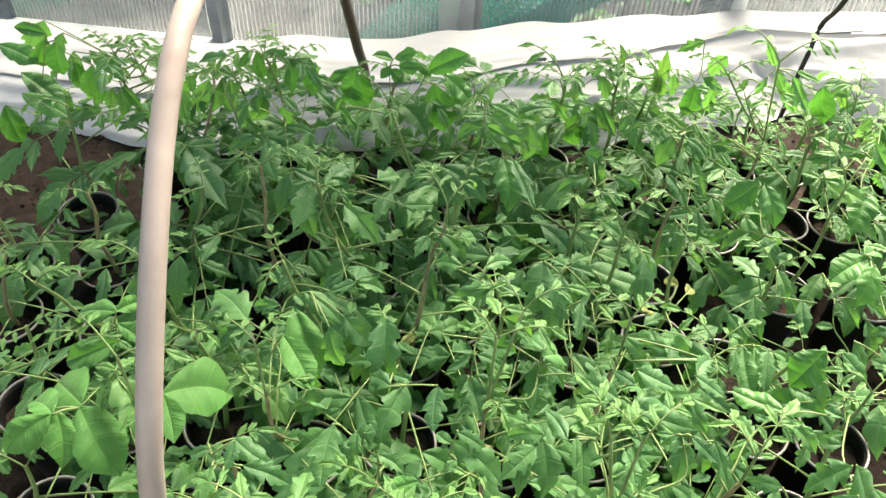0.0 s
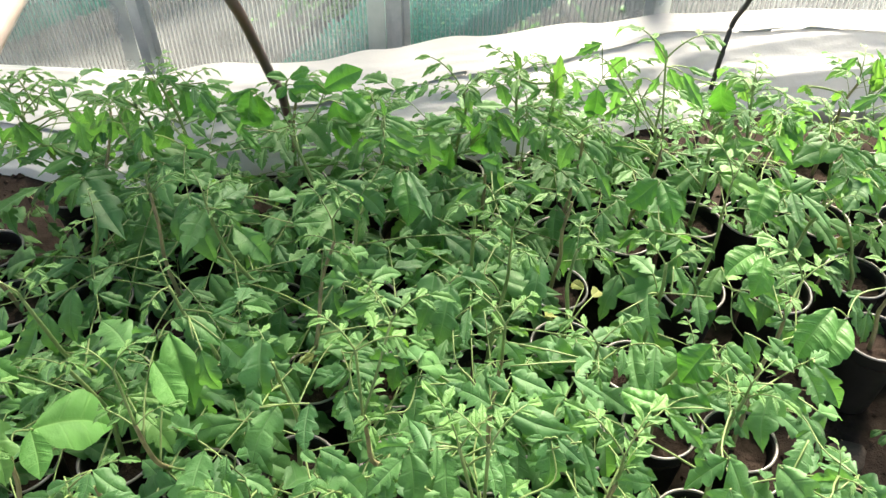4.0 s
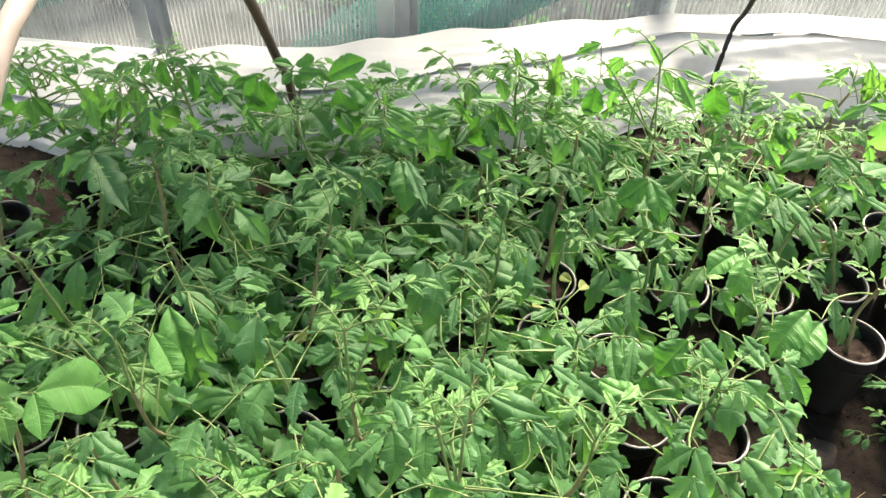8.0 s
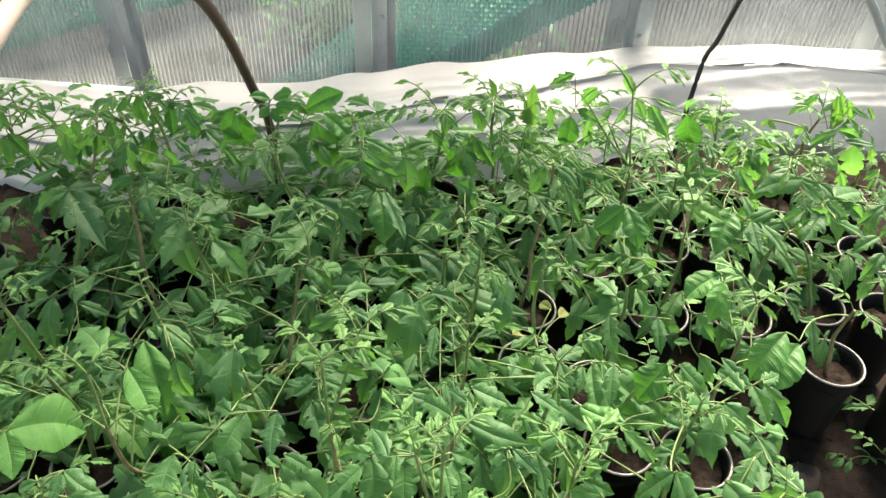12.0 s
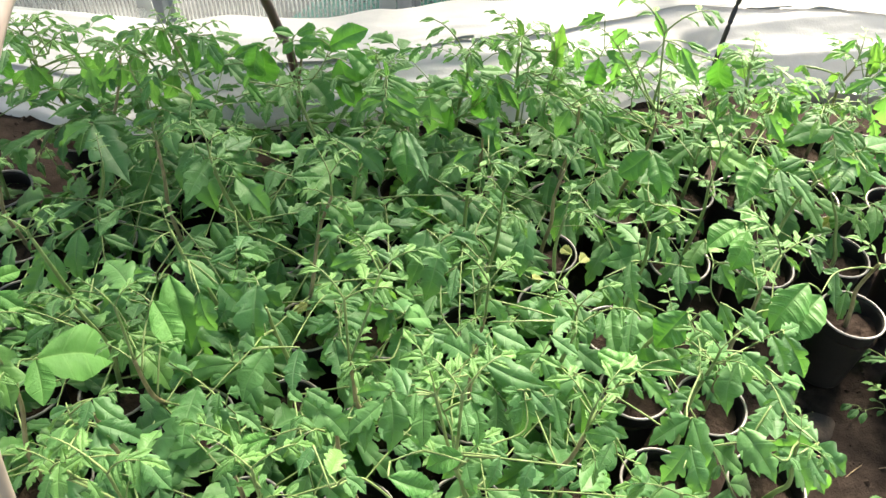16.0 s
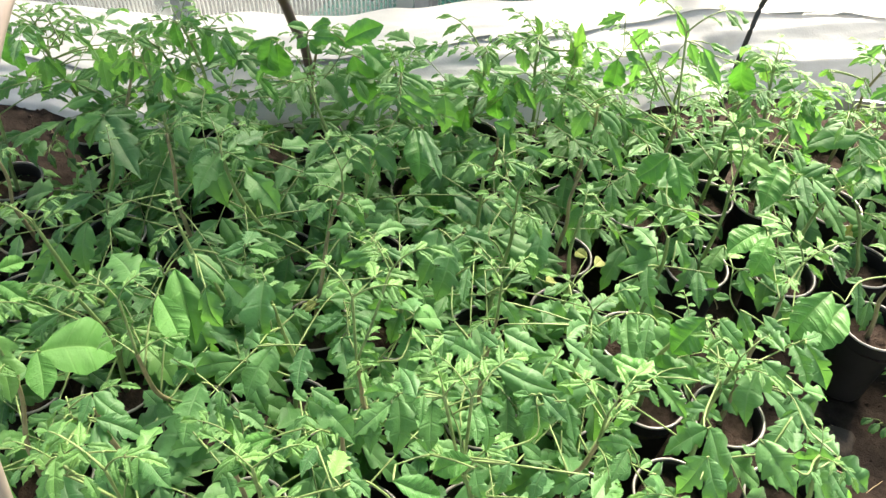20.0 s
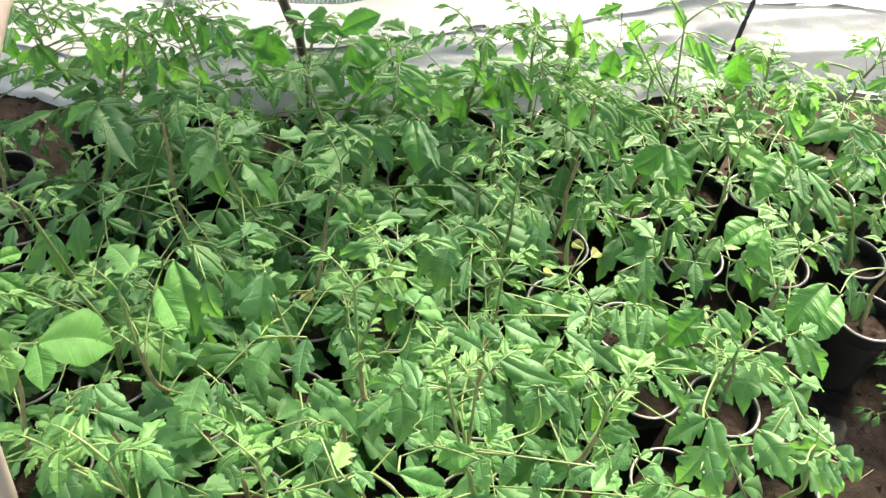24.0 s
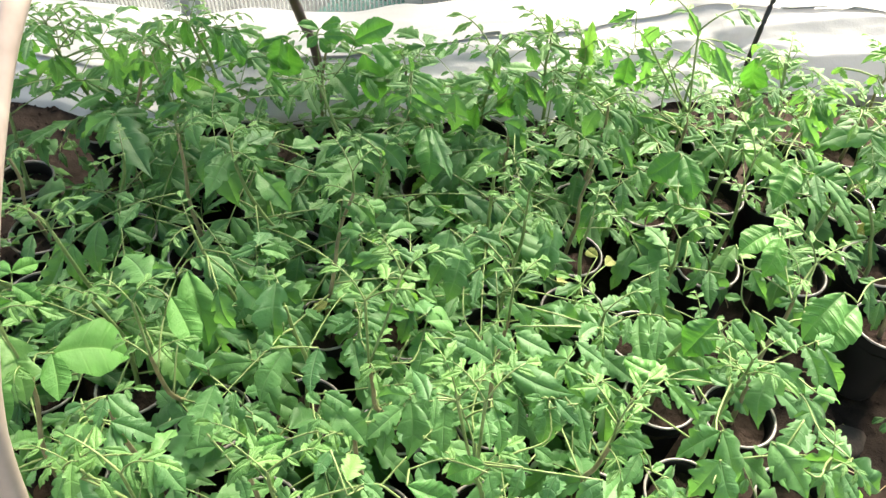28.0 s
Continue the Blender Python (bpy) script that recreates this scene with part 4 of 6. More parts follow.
leaf_at(p, ((0.413, 0.990, 0.161), (0.383, 0.990, 0.281),), ("B", (0.372, 0.966, 0.299), (0.380, 0.958, 0.251), 0.45, 1), ("N", (0.308, 0.970, 0.309), (0.347, 0.958, 0.264), 0.22, 1))
leaf_at(p, (), ("Y", (0.397, 0.987, 0.294), (0.411, 0.975, 0.272), 0.50, 1))
leaf_at(p, (), ("T", (0.402, 0.966, 0.300), (0.375, 0.954, 0.312), 0.40, 1))
leaf_at(p, (), ("T", (0.374, 0.978, 0.300), (0.359, 0.966, 0.281), 0.35, 1))
p = seedling(0.465, 1.010, 0.240, (0.000, 0.000), "tomato", 6, 0.089, 0.95)
p = seedling(0.565, 1.040, 0.287, (0.000, -0.026), "tomato", 5, 0.089, 0.95)
leaf_at(p, ((0.595, 1.006, 0.174), (0.589, 1.006, 0.226), (0.584, 1.006, 0.265),), ("Y", (0.570, 1.000, 0.332), (0.577, 0.988, 0.281), 0.40, 1), ("Y", (0.591, 1.012, 0.321), (0.608, 1.000, 0.276), 0.35, 1), ("T", (0.590, 0.991, 0.322), (0.619, 0.979, 0.312), 0.20, 1), ("Y", (0.618, 1.003, 0.317), (0.630, 0.991, 0.301), 0.35, 1), ("T", (0.549, 1.015, 0.325), (0.528, 1.003, 0.299), 0.35, 1), ("T", (0.563, 0.994, 0.325), (0.551, 0.982, 0.311), 0.20, 1), ("T", (0.585, 1.006, 0.318), (0.575, 0.994, 0.346), 0.25, 1))
leaf_at(p, ((0.572, 0.978, 0.239), (0.531, 0.978, 0.291),), ("Y", (0.537, 0.993, 0.286), (0.526, 0.981, 0.273), 0.60, 1), ("Y", (0.529, 0.972, 0.297), (0.533, 0.960, 0.295), 0.70, 1), ("Y", (0.481, 0.984, 0.295), (0.493, 0.972, 0.288), 0.40, 1), ("Y", (0.474, 0.963, 0.309), (0.460, 0.951, 0.304), 0.60, 1))
leaf_at(p, (), ("T", (0.606, 0.976, 0.223), (0.626, 0.964, 0.185), 0.40, 1))
leaf_at(p, (), ("Y", (0.539, 0.990, 0.238), (0.534, 0.978, 0.221), 0.30, 1))
p = seedling(0.670, 1.050, 0.216, (-0.015, -0.031), "tomato", 5, 0.089, 0.95)
leaf_at(p, (), ("Y", (0.640, 0.988, 0.261), (0.650, 0.976, 0.240), 0.40, 1))
p = seedling(-0.613, 0.750, 0.299, (0.009, 0.017), "tomato", 2, 0.105)
leaf_at(p, ((-0.704, 0.837, 0.076), (-0.701, 0.837, 0.162), (-0.701, 0.837, 0.206), (-0.656, 0.837, 0.323),), ("B", (-0.645, 0.831, 0.344), (-0.679, 0.819, 0.358), 0.40, 1), ("B", (-0.657, 0.843, 0.328), (-0.671, 0.831, 0.281), 0.50, 1), ("B", (-0.628, 0.822, 0.339), (-0.633, 0.810, 0.290), 0.50, 1), ("B", (-0.701, 0.834, 0.277), (-0.638, 0.822, 0.252), 0.50, 1), ("B", (-0.700, 0.846, 0.252), (-0.659, 0.834, 0.222), 0.42, 1), ("B", (-0.740, 0.825, 0.224), (-0.725, 0.813, 0.165), 0.50, 1), ("B", (-0.720, 0.837, 0.316), (-0.670, 0.825, 0.302), 0.50, 1), ("B", (-0.632, 0.849, 0.294), (-0.627, 0.837, 0.252), 0.50, 1), ("B", (-0.592, 0.828, 0.303), (-0.615, 0.816, 0.246), 0.50, 1))
leaf_at(p, (), ("B", (-0.703, 0.836, 0.274), (-0.641, 0.824, 0.254), 0.32, 0))
leaf_at(p, (), ("B", (-0.671, 0.782, 0.282), (-0.618, 0.772, 0.266), 0.42, 0))
p = seedling(-0.469, 0.785, 0.300, (0.027, 0.069), "tomato", 3, 0.105)
leaf_at(p, ((-0.414, 0.724, 0.211), (-0.469, 0.782, 0.226),), ("T", (-0.465, 0.775, 0.225), (-0.541, 0.784, 0.211), 0.34, 0), ("T", (-0.462, 0.768, 0.235), (-0.496, 0.741, 0.225), 0.42, 0), ("T", (-0.459, 0.775, 0.230), (-0.390, 0.705, 0.212), 0.38, 0), ("T", (-0.475, 0.787, 0.225), (-0.504, 0.808, 0.219), 0.40, 0), ("T", (-0.457, 0.775, 0.235), (-0.432, 0.814, 0.226), 0.38, 0))
leaf_at(p, (), ("T", (-0.439, 0.845, 0.280), (-0.433, 0.833, 0.239), 0.40, 1))
leaf_at(p, ((-0.452, 0.750, 0.164), (-0.476, 0.793, 0.179), (-0.498, 0.823, 0.194),), ("T", (-0.495, 0.821, 0.204), (-0.440, 0.822, 0.189), 0.40, 0), ("T", (-0.491, 0.815, 0.199), (-0.440, 0.772, 0.179), 0.45, 0), ("T", (-0.503, 0.828, 0.194), (-0.525, 0.807, 0.186), 0.40, 0), ("T", (-0.493, 0.810, 0.202), (-0.491, 0.767, 0.189), 0.50, 0), ("T", (-0.423, 0.743, 0.198), (-0.444, 0.735, 0.193), 0.40, 0))
tip_at(p, (-0.441, 0.852, 0.300), 0.030)
p = seedling(-0.360, 0.800, 0.300, (-0.057, 0.029), "tomato", 9, 0.118)
tip_at(p, (-0.417, 0.829, 0.300), 0.030)
p = seedling(-0.272, 0.776, 0.240, (0.000, 0.000), "tomato", 9, 0.118)
leaf_at(p, ((-0.305, 0.718, 0.241), (-0.364, 0.791, 0.256),), ("T", (-0.365, 0.792, 0.255), (-0.308, 0.777, 0.238), 0.40, 0), ("T", (-0.363, 0.773, 0.265), (-0.392, 0.752, 0.257), 0.40, 0), ("T", (-0.349, 0.774, 0.260), (-0.322, 0.726, 0.243), 0.40, 0))
p = seedling(-0.160, 0.820, 0.279, (-0.043, 0.024), "tomato", 9, 0.118)
leaf_at(p, ((-0.203, 0.867, 0.254), (-0.218, 0.867, 0.290), (-0.230, 0.867, 0.302), (-0.246, 0.867, 0.314),), ("B", (-0.249, 0.855, 0.324), (-0.267, 0.843, 0.278), 0.55, 1), ("B", (-0.246, 0.867, 0.311), (-0.251, 0.855, 0.262), 0.70, 1), ("B", (-0.246, 0.879, 0.312), (-0.297, 0.867, 0.306), 0.15, 1))
p = seedling(-0.050, 0.840, 0.240, (0.000, 0.000), "tomato", 9, 0.118)
leaf_at(p, ((-0.090, 0.850, 0.140), (-0.084, 0.850, 0.223), (-0.078, 0.850, 0.303),), ("N", (-0.070, 0.826, 0.315), (-0.027, 0.818, 0.303), 0.32, 1), ("N", (-0.072, 0.830, 0.295), (-0.028, 0.818, 0.285), 0.32, 1), ("N", (-0.074, 0.834, 0.277), (-0.025, 0.818, 0.267), 0.30, 1), ("N", (-0.073, 0.826, 0.268), (-0.034, 0.818, 0.250), 0.30, 1), ("N", (-0.080, 0.830, 0.295), (-0.104, 0.818, 0.305), 0.34, 1), ("N", (-0.082, 0.834, 0.273), (-0.112, 0.818, 0.263), 0.32, 1), ("N", (-0.073, 0.826, 0.319), (-0.074, 0.818, 0.342), 0.30, 1))
p = seedling(0.060, 0.850, 0.241, (-0.005, -0.030), "tomato", 9, 0.118)
leaf_at(p, (), ("T", (0.050, 0.789, 0.286), (0.091, 0.777, 0.275), 0.60, 0))
p = seedling(0.167, 0.851, 0.300, (0.009, 0.004), "tomato", 9, 0.118)
leaf_at(p, (), ("T", (0.129, 0.881, 0.284), (0.157, 0.856, 0.273), 0.35, 0))
leaf_at(p, (), ("T", (0.164, 0.855, 0.274), (0.147, 0.814, 0.260), 0.60, 0))
leaf_at(p, (), ("T", (0.181, 0.846, 0.282), (0.215, 0.833, 0.273), 0.50, 0))
tip_at(p, (0.164, 0.837, 0.300), 0.035)
p = seedling(0.252, 0.856, 0.400, (0.024, -0.000), "tomato", 5, 0.100)
leaf_at(p, (), ("T", (0.190, 0.885, 0.279), (0.217, 0.869, 0.271), 0.30, 0))
leaf_at(p, (), ("T", (0.211, 0.845, 0.278), (0.249, 0.850, 0.270), 0.30, 0))
leaf_at(p, ((0.249, 0.894, 0.261), (0.249, 0.894, 0.319), (0.270, 0.894, 0.366),), ("T", (0.269, 0.894, 0.370), (0.252, 0.882, 0.402), 0.30, 1), ("T", (0.277, 0.906, 0.356), (0.292, 0.894, 0.334), 0.50, 1), ("T", (0.291, 0.885, 0.362), (0.327, 0.873, 0.318), 0.25, 1), ("T", (0.293, 0.897, 0.330), (0.316, 0.885, 0.326), 0.50, 1), ("T", (0.302, 0.909, 0.357), (0.333, 0.897, 0.353), 0.22, 1), ("T", (0.262, 0.888, 0.353), (0.251, 0.876, 0.335), 0.40, 1), ("Y", (0.244, 0.900, 0.344), (0.232, 0.888, 0.329), 0.40, 1))
tip_at(p, (0.209, 0.870, 0.370), 0.040)
tip_at(p, (0.245, 0.882, 0.330), 0.035)
tip_at(p, (0.259, 0.860, 0.400), 0.045)
tip_at(p, (0.280, 0.883, 0.290), 0.035)
p = seedling(0.357, 0.898, 0.290, (0.002, 0.004), "tomato", 3, 0.100)
tip_at(p, (0.337, 0.874, 0.290), 0.042)
p = seedling(0.440, 0.910, 0.320, (-0.047, 0.013), "tomato", 4, 0.089, 0.95)
leaf_at(p, ((0.420, 0.956, 0.242), (0.402, 0.956, 0.287), (0.388, 0.956, 0.316),), ("B", (0.357, 0.941, 0.319), (0.372, 0.929, 0.269), 0.60, 1))
leaf_at(p, (), ("T", (0.479, 0.846, 0.238), (0.449, 0.836, 0.229), 0.60, 0))
leaf_at(p, ((0.460, 0.938, 0.197), (0.442, 0.938, 0.233), (0.414, 0.938, 0.256),), ("T", (0.434, 0.938, 0.284), (0.417, 0.926, 0.265), 0.50, 1), ("T", (0.460, 0.950, 0.268), (0.493, 0.938, 0.244), 0.40, 1), ("T", (0.448, 0.929, 0.260), (0.475, 0.917, 0.222), 0.45, 1), ("Y", (0.455, 0.941, 0.288), (0.486, 0.929, 0.288), 0.30, 1), ("T", (0.456, 0.953, 0.222), (0.436, 0.941, 0.217), 0.50, 1), ("T", (0.417, 0.932, 0.240), (0.368, 0.920, 0.222), 0.40, 1), ("T", (0.477, 0.944, 0.191), (0.496, 0.932, 0.162), 0.42, 1), ("B", (0.464, 0.923, 0.181), (0.468, 0.911, 0.134), 0.42, 1), ("Y", (0.410, 0.935, 0.174), (0.446, 0.923, 0.175), 0.60, 1))
tip_at(p, (0.393, 0.923, 0.320), 0.030)
p = seedling(0.545, 0.918, 0.290, (-0.050, -0.016), "tomato", 2, 0.089, 0.95)
leaf_at(p, (), ("O", (0.568, 0.877, 0.126), (0.550, 0.857, 0.118), 0.50, 0))
leaf_at(p, ((0.577, 0.946, 0.247), (0.559, 0.946, 0.302),), ("T", (0.568, 0.958, 0.303), (0.604, 0.946, 0.299), 0.35, 1), ("T", (0.557, 0.937, 0.315), (0.523, 0.925, 0.297), 0.40, 1), ("T", (0.580, 0.949, 0.293), (0.620, 0.937, 0.299), 0.30, 1))
leaf_at(p, ((0.566, 0.880, 0.234), (0.539, 0.870, 0.249), (0.513, 0.885, 0.264),), ("T", (0.510, 0.878, 0.272), (0.454, 0.860, 0.255), 0.42, 0), ("T", (0.511, 0.875, 0.268), (0.535, 0.852, 0.259), 0.45, 0))
leaf_at(p, (), ("T", (0.602, 0.964, 0.277), (0.626, 0.952, 0.215), 0.45, 1))
leaf_at(p, (), ("Y", (0.535, 0.969, 0.247), (0.559, 0.957, 0.238), 0.25, 1))
tip_at(p, (0.503, 0.901, 0.290), 0.036)
p = seedling(0.662, 0.919, 0.205, (-0.026, 0.001), "tomato", 2, 0.089, 0.95)
leaf_at(p, (), ("T", (0.654, 0.967, 0.239), (0.635, 0.955, 0.226), 0.40, 1))
leaf_at(p, ((0.658, 0.930, 0.214), (0.595, 0.895, 0.229), (0.543, 0.867, 0.244),), ("T", (0.529, 0.864, 0.250), (0.485, 0.836, 0.234), 0.50, 0), ("T", (0.573, 0.867, 0.245), (0.593, 0.849, 0.238), 0.50, 0), ("T", (0.531, 0.835, 0.254), (0.501, 0.798, 0.238), 0.50, 0), ("T", (0.550, 0.820, 0.249), (0.592, 0.818, 0.241), 0.35, 0), ("T", (0.625, 0.871, 0.244), (0.595, 0.851, 0.232), 0.40, 0), ("T", (0.533, 0.841, 0.252), (0.562, 0.831, 0.246), 0.40, 0))
p = seedling(-0.650, 0.634, 0.240, (0.000, 0.000), "tomato", 3, 0.118)
p = seedling(-0.540, 0.660, 0.240, (0.000, 0.000), "tomato", 3, 0.118)
p = seedling(-0.430, 0.670, 0.251, (0.028, 0.013), "tomato", 9, 0.118)
p = seedling(-0.320, 0.660, 0.290, (-0.010, 0.033), "tomato", 9, 0.118)
tip_at(p, (-0.330, 0.693, 0.290), 0.030)
p = seedling(-0.200, 0.680, 0.310, (-0.057, -0.006), "tomato", 9, 0.118)
leaf_at(p, ((-0.154, 0.678, 0.256), (-0.187, 0.707, 0.266), (-0.221, 0.731, 0.276),), ("T", (-0.256, 0.685, 0.275), (-0.213, 0.701, 0.264), 0.40, 0), ("T", (-0.242, 0.691, 0.285), (-0.228, 0.736, 0.276), 0.42, 0), ("T", (-0.191, 0.700, 0.280), (-0.171, 0.747, 0.271), 0.40, 0), ("T", (-0.174, 0.686, 0.275), (-0.180, 0.647, 0.264), 0.40, 0), ("T", (-0.152, 0.655, 0.285), (-0.122, 0.670, 0.278), 0.40, 0))
leaf_at(p, ((-0.210, 0.652, 0.256), (-0.235, 0.672, 0.266), (-0.276, 0.689, 0.276),), ("T", (-0.263, 0.679, 0.275), (-0.271, 0.625, 0.260), 0.40, 0), ("T", (-0.247, 0.674, 0.285), (-0.229, 0.716, 0.277), 0.40, 0), ("T", (-0.269, 0.679, 0.280), (-0.286, 0.659, 0.273), 0.45, 0), ("T", (-0.220, 0.652, 0.275), (-0.181, 0.621, 0.261), 0.45, 0))
tip_at(p, (-0.257, 0.674, 0.310), 0.030)
p = seedling(-0.090, 0.700, 0.250, (-0.007, 0.044), "tomato", 9, 0.118)
leaf_at(p, ((-0.112, 0.708, 0.241), (-0.127, 0.756, 0.256),), ("T", (-0.131, 0.757, 0.255), (-0.093, 0.728, 0.241), 0.42, 0), ("T", (-0.138, 0.744, 0.265), (-0.161, 0.722, 0.257), 0.40, 0), ("T", (-0.124, 0.761, 0.260), (-0.071, 0.728, 0.243), 0.45, 0))
leaf_at(p, ((-0.039, 0.701, 0.251), (-0.049, 0.783, 0.266),), ("B", (-0.049, 0.785, 0.265), (-0.035, 0.729, 0.248), 0.52, 0), ("T", (-0.038, 0.772, 0.275), (-0.005, 0.720, 0.257), 0.30, 0), ("T", (-0.055, 0.778, 0.270), (-0.083, 0.763, 0.262), 0.45, 0))
leaf_at(p, ((-0.061, 0.735, 0.234), (-0.079, 0.844, 0.249), (-0.090, 0.908, 0.264),), ("T", (-0.086, 0.896, 0.272), (-0.056, 0.883, 0.263), 0.35, 0), ("T", (-0.079, 0.877, 0.268), (-0.042, 0.867, 0.258), 0.40, 0), ("T", (-0.086, 0.876, 0.276), (-0.114, 0.861, 0.268), 0.35, 0), ("T", (-0.094, 0.901, 0.271), (-0.115, 0.892, 0.266), 0.35, 0), ("T", (-0.071, 0.853, 0.266), (-0.037, 0.828, 0.254), 0.45, 0), ("T", (-0.081, 0.846, 0.275), (-0.113, 0.833, 0.266), 0.35, 0), ("T", (-0.022, 0.856, 0.270), (-0.018, 0.798, 0.252), 0.60, 0))
p = seedling(0.041, 0.703, 0.289, (0.006, -0.010), "tomato", 6, 0.118)
leaf_at(p, ((0.079, 0.708, 0.251), (0.066, 0.749, 0.266),), ("T", (0.056, 0.767, 0.265), (0.023, 0.748, 0.255), 0.38, 0), ("T", (0.070, 0.733, 0.275), (0.104, 0.726, 0.267), 0.38, 0), ("T", (0.062, 0.809, 0.270), (0.078, 0.774, 0.259), 0.45, 0), ("T", (0.091, 0.775, 0.265), (0.129, 0.769, 0.256), 0.38, 0))
p = seedling(0.154, 0.743, 0.269, (0.006, -0.004), "tomato", 1, 0.089)
p = seedling(0.340, 0.760, 0.340, (-0.015, -0.047), "tomato", 2, 0.100)
leaf_at(p, ((0.265, 0.719, 0.251), (0.267, 0.783, 0.266),), ("B", (0.266, 0.795, 0.265), (0.230, 0.768, 0.252), 0.75, 0), ("B", (0.268, 0.778, 0.275), (0.276, 0.733, 0.262), 0.50, 0))
leaf_at(p, ((0.336, 0.721, 0.271), (0.334, 0.788, 0.286),), ("Y", (0.337, 0.786, 0.285), (0.389, 0.779, 0.274), 0.42, 0), ("Y", (0.333, 0.772, 0.295), (0.359, 0.752, 0.287), 0.42, 0), ("Y", (0.329, 0.785, 0.290), (0.314, 0.805, 0.285), 0.35, 0), ("Y", (0.335, 0.792, 0.285), (0.325, 0.767, 0.277), 0.35, 0), ("Y", (0.336, 0.781, 0.295), (0.364, 0.821, 0.287), 0.35, 0))
tip_at(p, (0.325, 0.713, 0.340), 0.040)
p = seedling(0.450, 0.770, 0.254, (0.028, 0.017), "tomato", 1, 0.089)
leaf_at(p, ((0.381, 0.753, 0.246), (0.400, 0.822, 0.256), (0.434, 0.893, 0.266),), ("T", (0.408, 0.886, 0.265), (0.354, 0.881, 0.251), 0.38, 0), ("T", (0.427, 0.889, 0.275), (0.445, 0.855, 0.264), 0.40, 0), ("T", (0.453, 0.948, 0.270), (0.476, 0.911, 0.257), 0.42, 0), ("T", (0.426, 0.838, 0.265), (0.438, 0.810, 0.256), 0.40, 0), ("T", (0.452, 0.800, 0.275), (0.422, 0.791, 0.266), 0.45, 0), ("T", (0.423, 0.779, 0.270), (0.429, 0.743, 0.259), 0.42, 0), ("T", (0.438, 0.781, 0.265), (0.464, 0.743, 0.253), 0.34, 0))
leaf_at(p, ((0.400, 0.738, 0.241), (0.412, 0.816, 0.256),), ("B", (0.412, 0.824, 0.255), (0.393, 0.767, 0.237), 0.45, 0))
leaf_at(p, ((0.460, 0.750, 0.234), (0.518, 0.899, 0.241), (0.544, 0.865, 0.249), (0.577, 0.863, 0.256),), ("T", (0.518, 0.906, 0.255), (0.461, 0.887, 0.237), 0.42, 0), ("T", (0.511, 0.892, 0.265), (0.536, 0.865, 0.255), 0.42, 0), ("T", (0.501, 0.822, 0.260), (0.470, 0.813, 0.251), 0.45, 0), ("T", (0.514, 0.839, 0.255), (0.539, 0.816, 0.246), 0.42, 0), ("T", (0.539, 0.842, 0.265), (0.567, 0.827, 0.258), 0.42, 0), ("T", (0.554, 0.862, 0.260), (0.605, 0.906, 0.249), 0.40, 0))
p = seedling(0.557, 0.801, 0.201, (-0.035, 0.013), "tomato", 0, 0.105)
leaf_at(p, (), ("T", (0.485, 0.816, 0.246), (0.456, 0.806, 0.237), 0.50, 0))
p = seedling(0.660, 0.790, 0.175, (-0.022, 0.014), "tomato", 0, 0.105)
leaf_at(p, (), ("T", (0.616, 0.833, 0.220), (0.586, 0.819, 0.210), 0.50, 0))
leaf_at(p, (), ("T", (0.614, 0.804, 0.215), (0.590, 0.780, 0.205), 0.50, 0))
p = seedling(-0.620, 0.552, 0.224, (0.024, 0.021), "tomato", 7, 0.118)
p = seedling(-0.490, 0.550, 0.260, (-0.023, -0.053), "tomato", 4, 0.118)
tip_at(p, (-0.513, 0.497, 0.260), 0.030)
p = seedling(-0.360, 0.550, 0.300, (-0.036, -0.033), "tomato", 7, 0.118)
tip_at(p, (-0.396, 0.517, 0.300), 0.036)
p = seedling(-0.233, 0.549, 0.260, (-0.039, 0.023), "tomato", 3, 0.105)
leaf_at(p, ((-0.184, 0.526, 0.261), (-0.184, 0.536, 0.276),), ("T", (-0.180, 0.538, 0.275), (-0.151, 0.544, 0.268), 0.45, 0), ("T", (-0.182, 0.530, 0.285), (-0.208, 0.522, 0.279), 0.45, 0), ("T", (-0.182, 0.540, 0.280), (-0.185, 0.572, 0.274), 0.50, 0))
p = seedling(-0.130, 0.570, 0.320, (0.028, 0.060), "tomato", 7, 0.118)
leaf_at(p, ((-0.086, 0.573, 0.261), (-0.115, 0.633, 0.276),), ("T", (-0.115, 0.634, 0.275), (-0.074, 0.613, 0.263), 0.40, 0), ("T", (-0.118, 0.609, 0.285), (-0.128, 0.586, 0.278), 0.50, 0), ("T", (-0.085, 0.616, 0.280), (-0.064, 0.644, 0.273), 0.40, 0))
leaf_at(p, (), ("O", (-0.123, 0.562, 0.174), (-0.137, 0.551, 0.169), 0.50, 0))
tip_at(p, (-0.102, 0.630, 0.320), 0.036)
p = seedling(-0.030, 0.580, 0.274, (-0.011, -0.021), "tomato", 7, 0.118)
leaf_at(p, ((-0.014, 0.555, 0.266), (-0.051, 0.560, 0.276), (-0.082, 0.566, 0.286),), ("T", (-0.078, 0.570, 0.285), (-0.115, 0.581, 0.277), 0.38, 0), ("T", (-0.043, 0.539, 0.295), (-0.085, 0.528, 0.285), 0.34, 0), ("T", (-0.036, 0.548, 0.290), (-0.010, 0.545, 0.284), 0.40, 0), ("T", (-0.052, 0.575, 0.285), (-0.023, 0.595, 0.278), 0.42, 0))
p = seedling(0.069, 0.600, 0.320, (0.019, 0.032), "tomato", 7, 0.118)
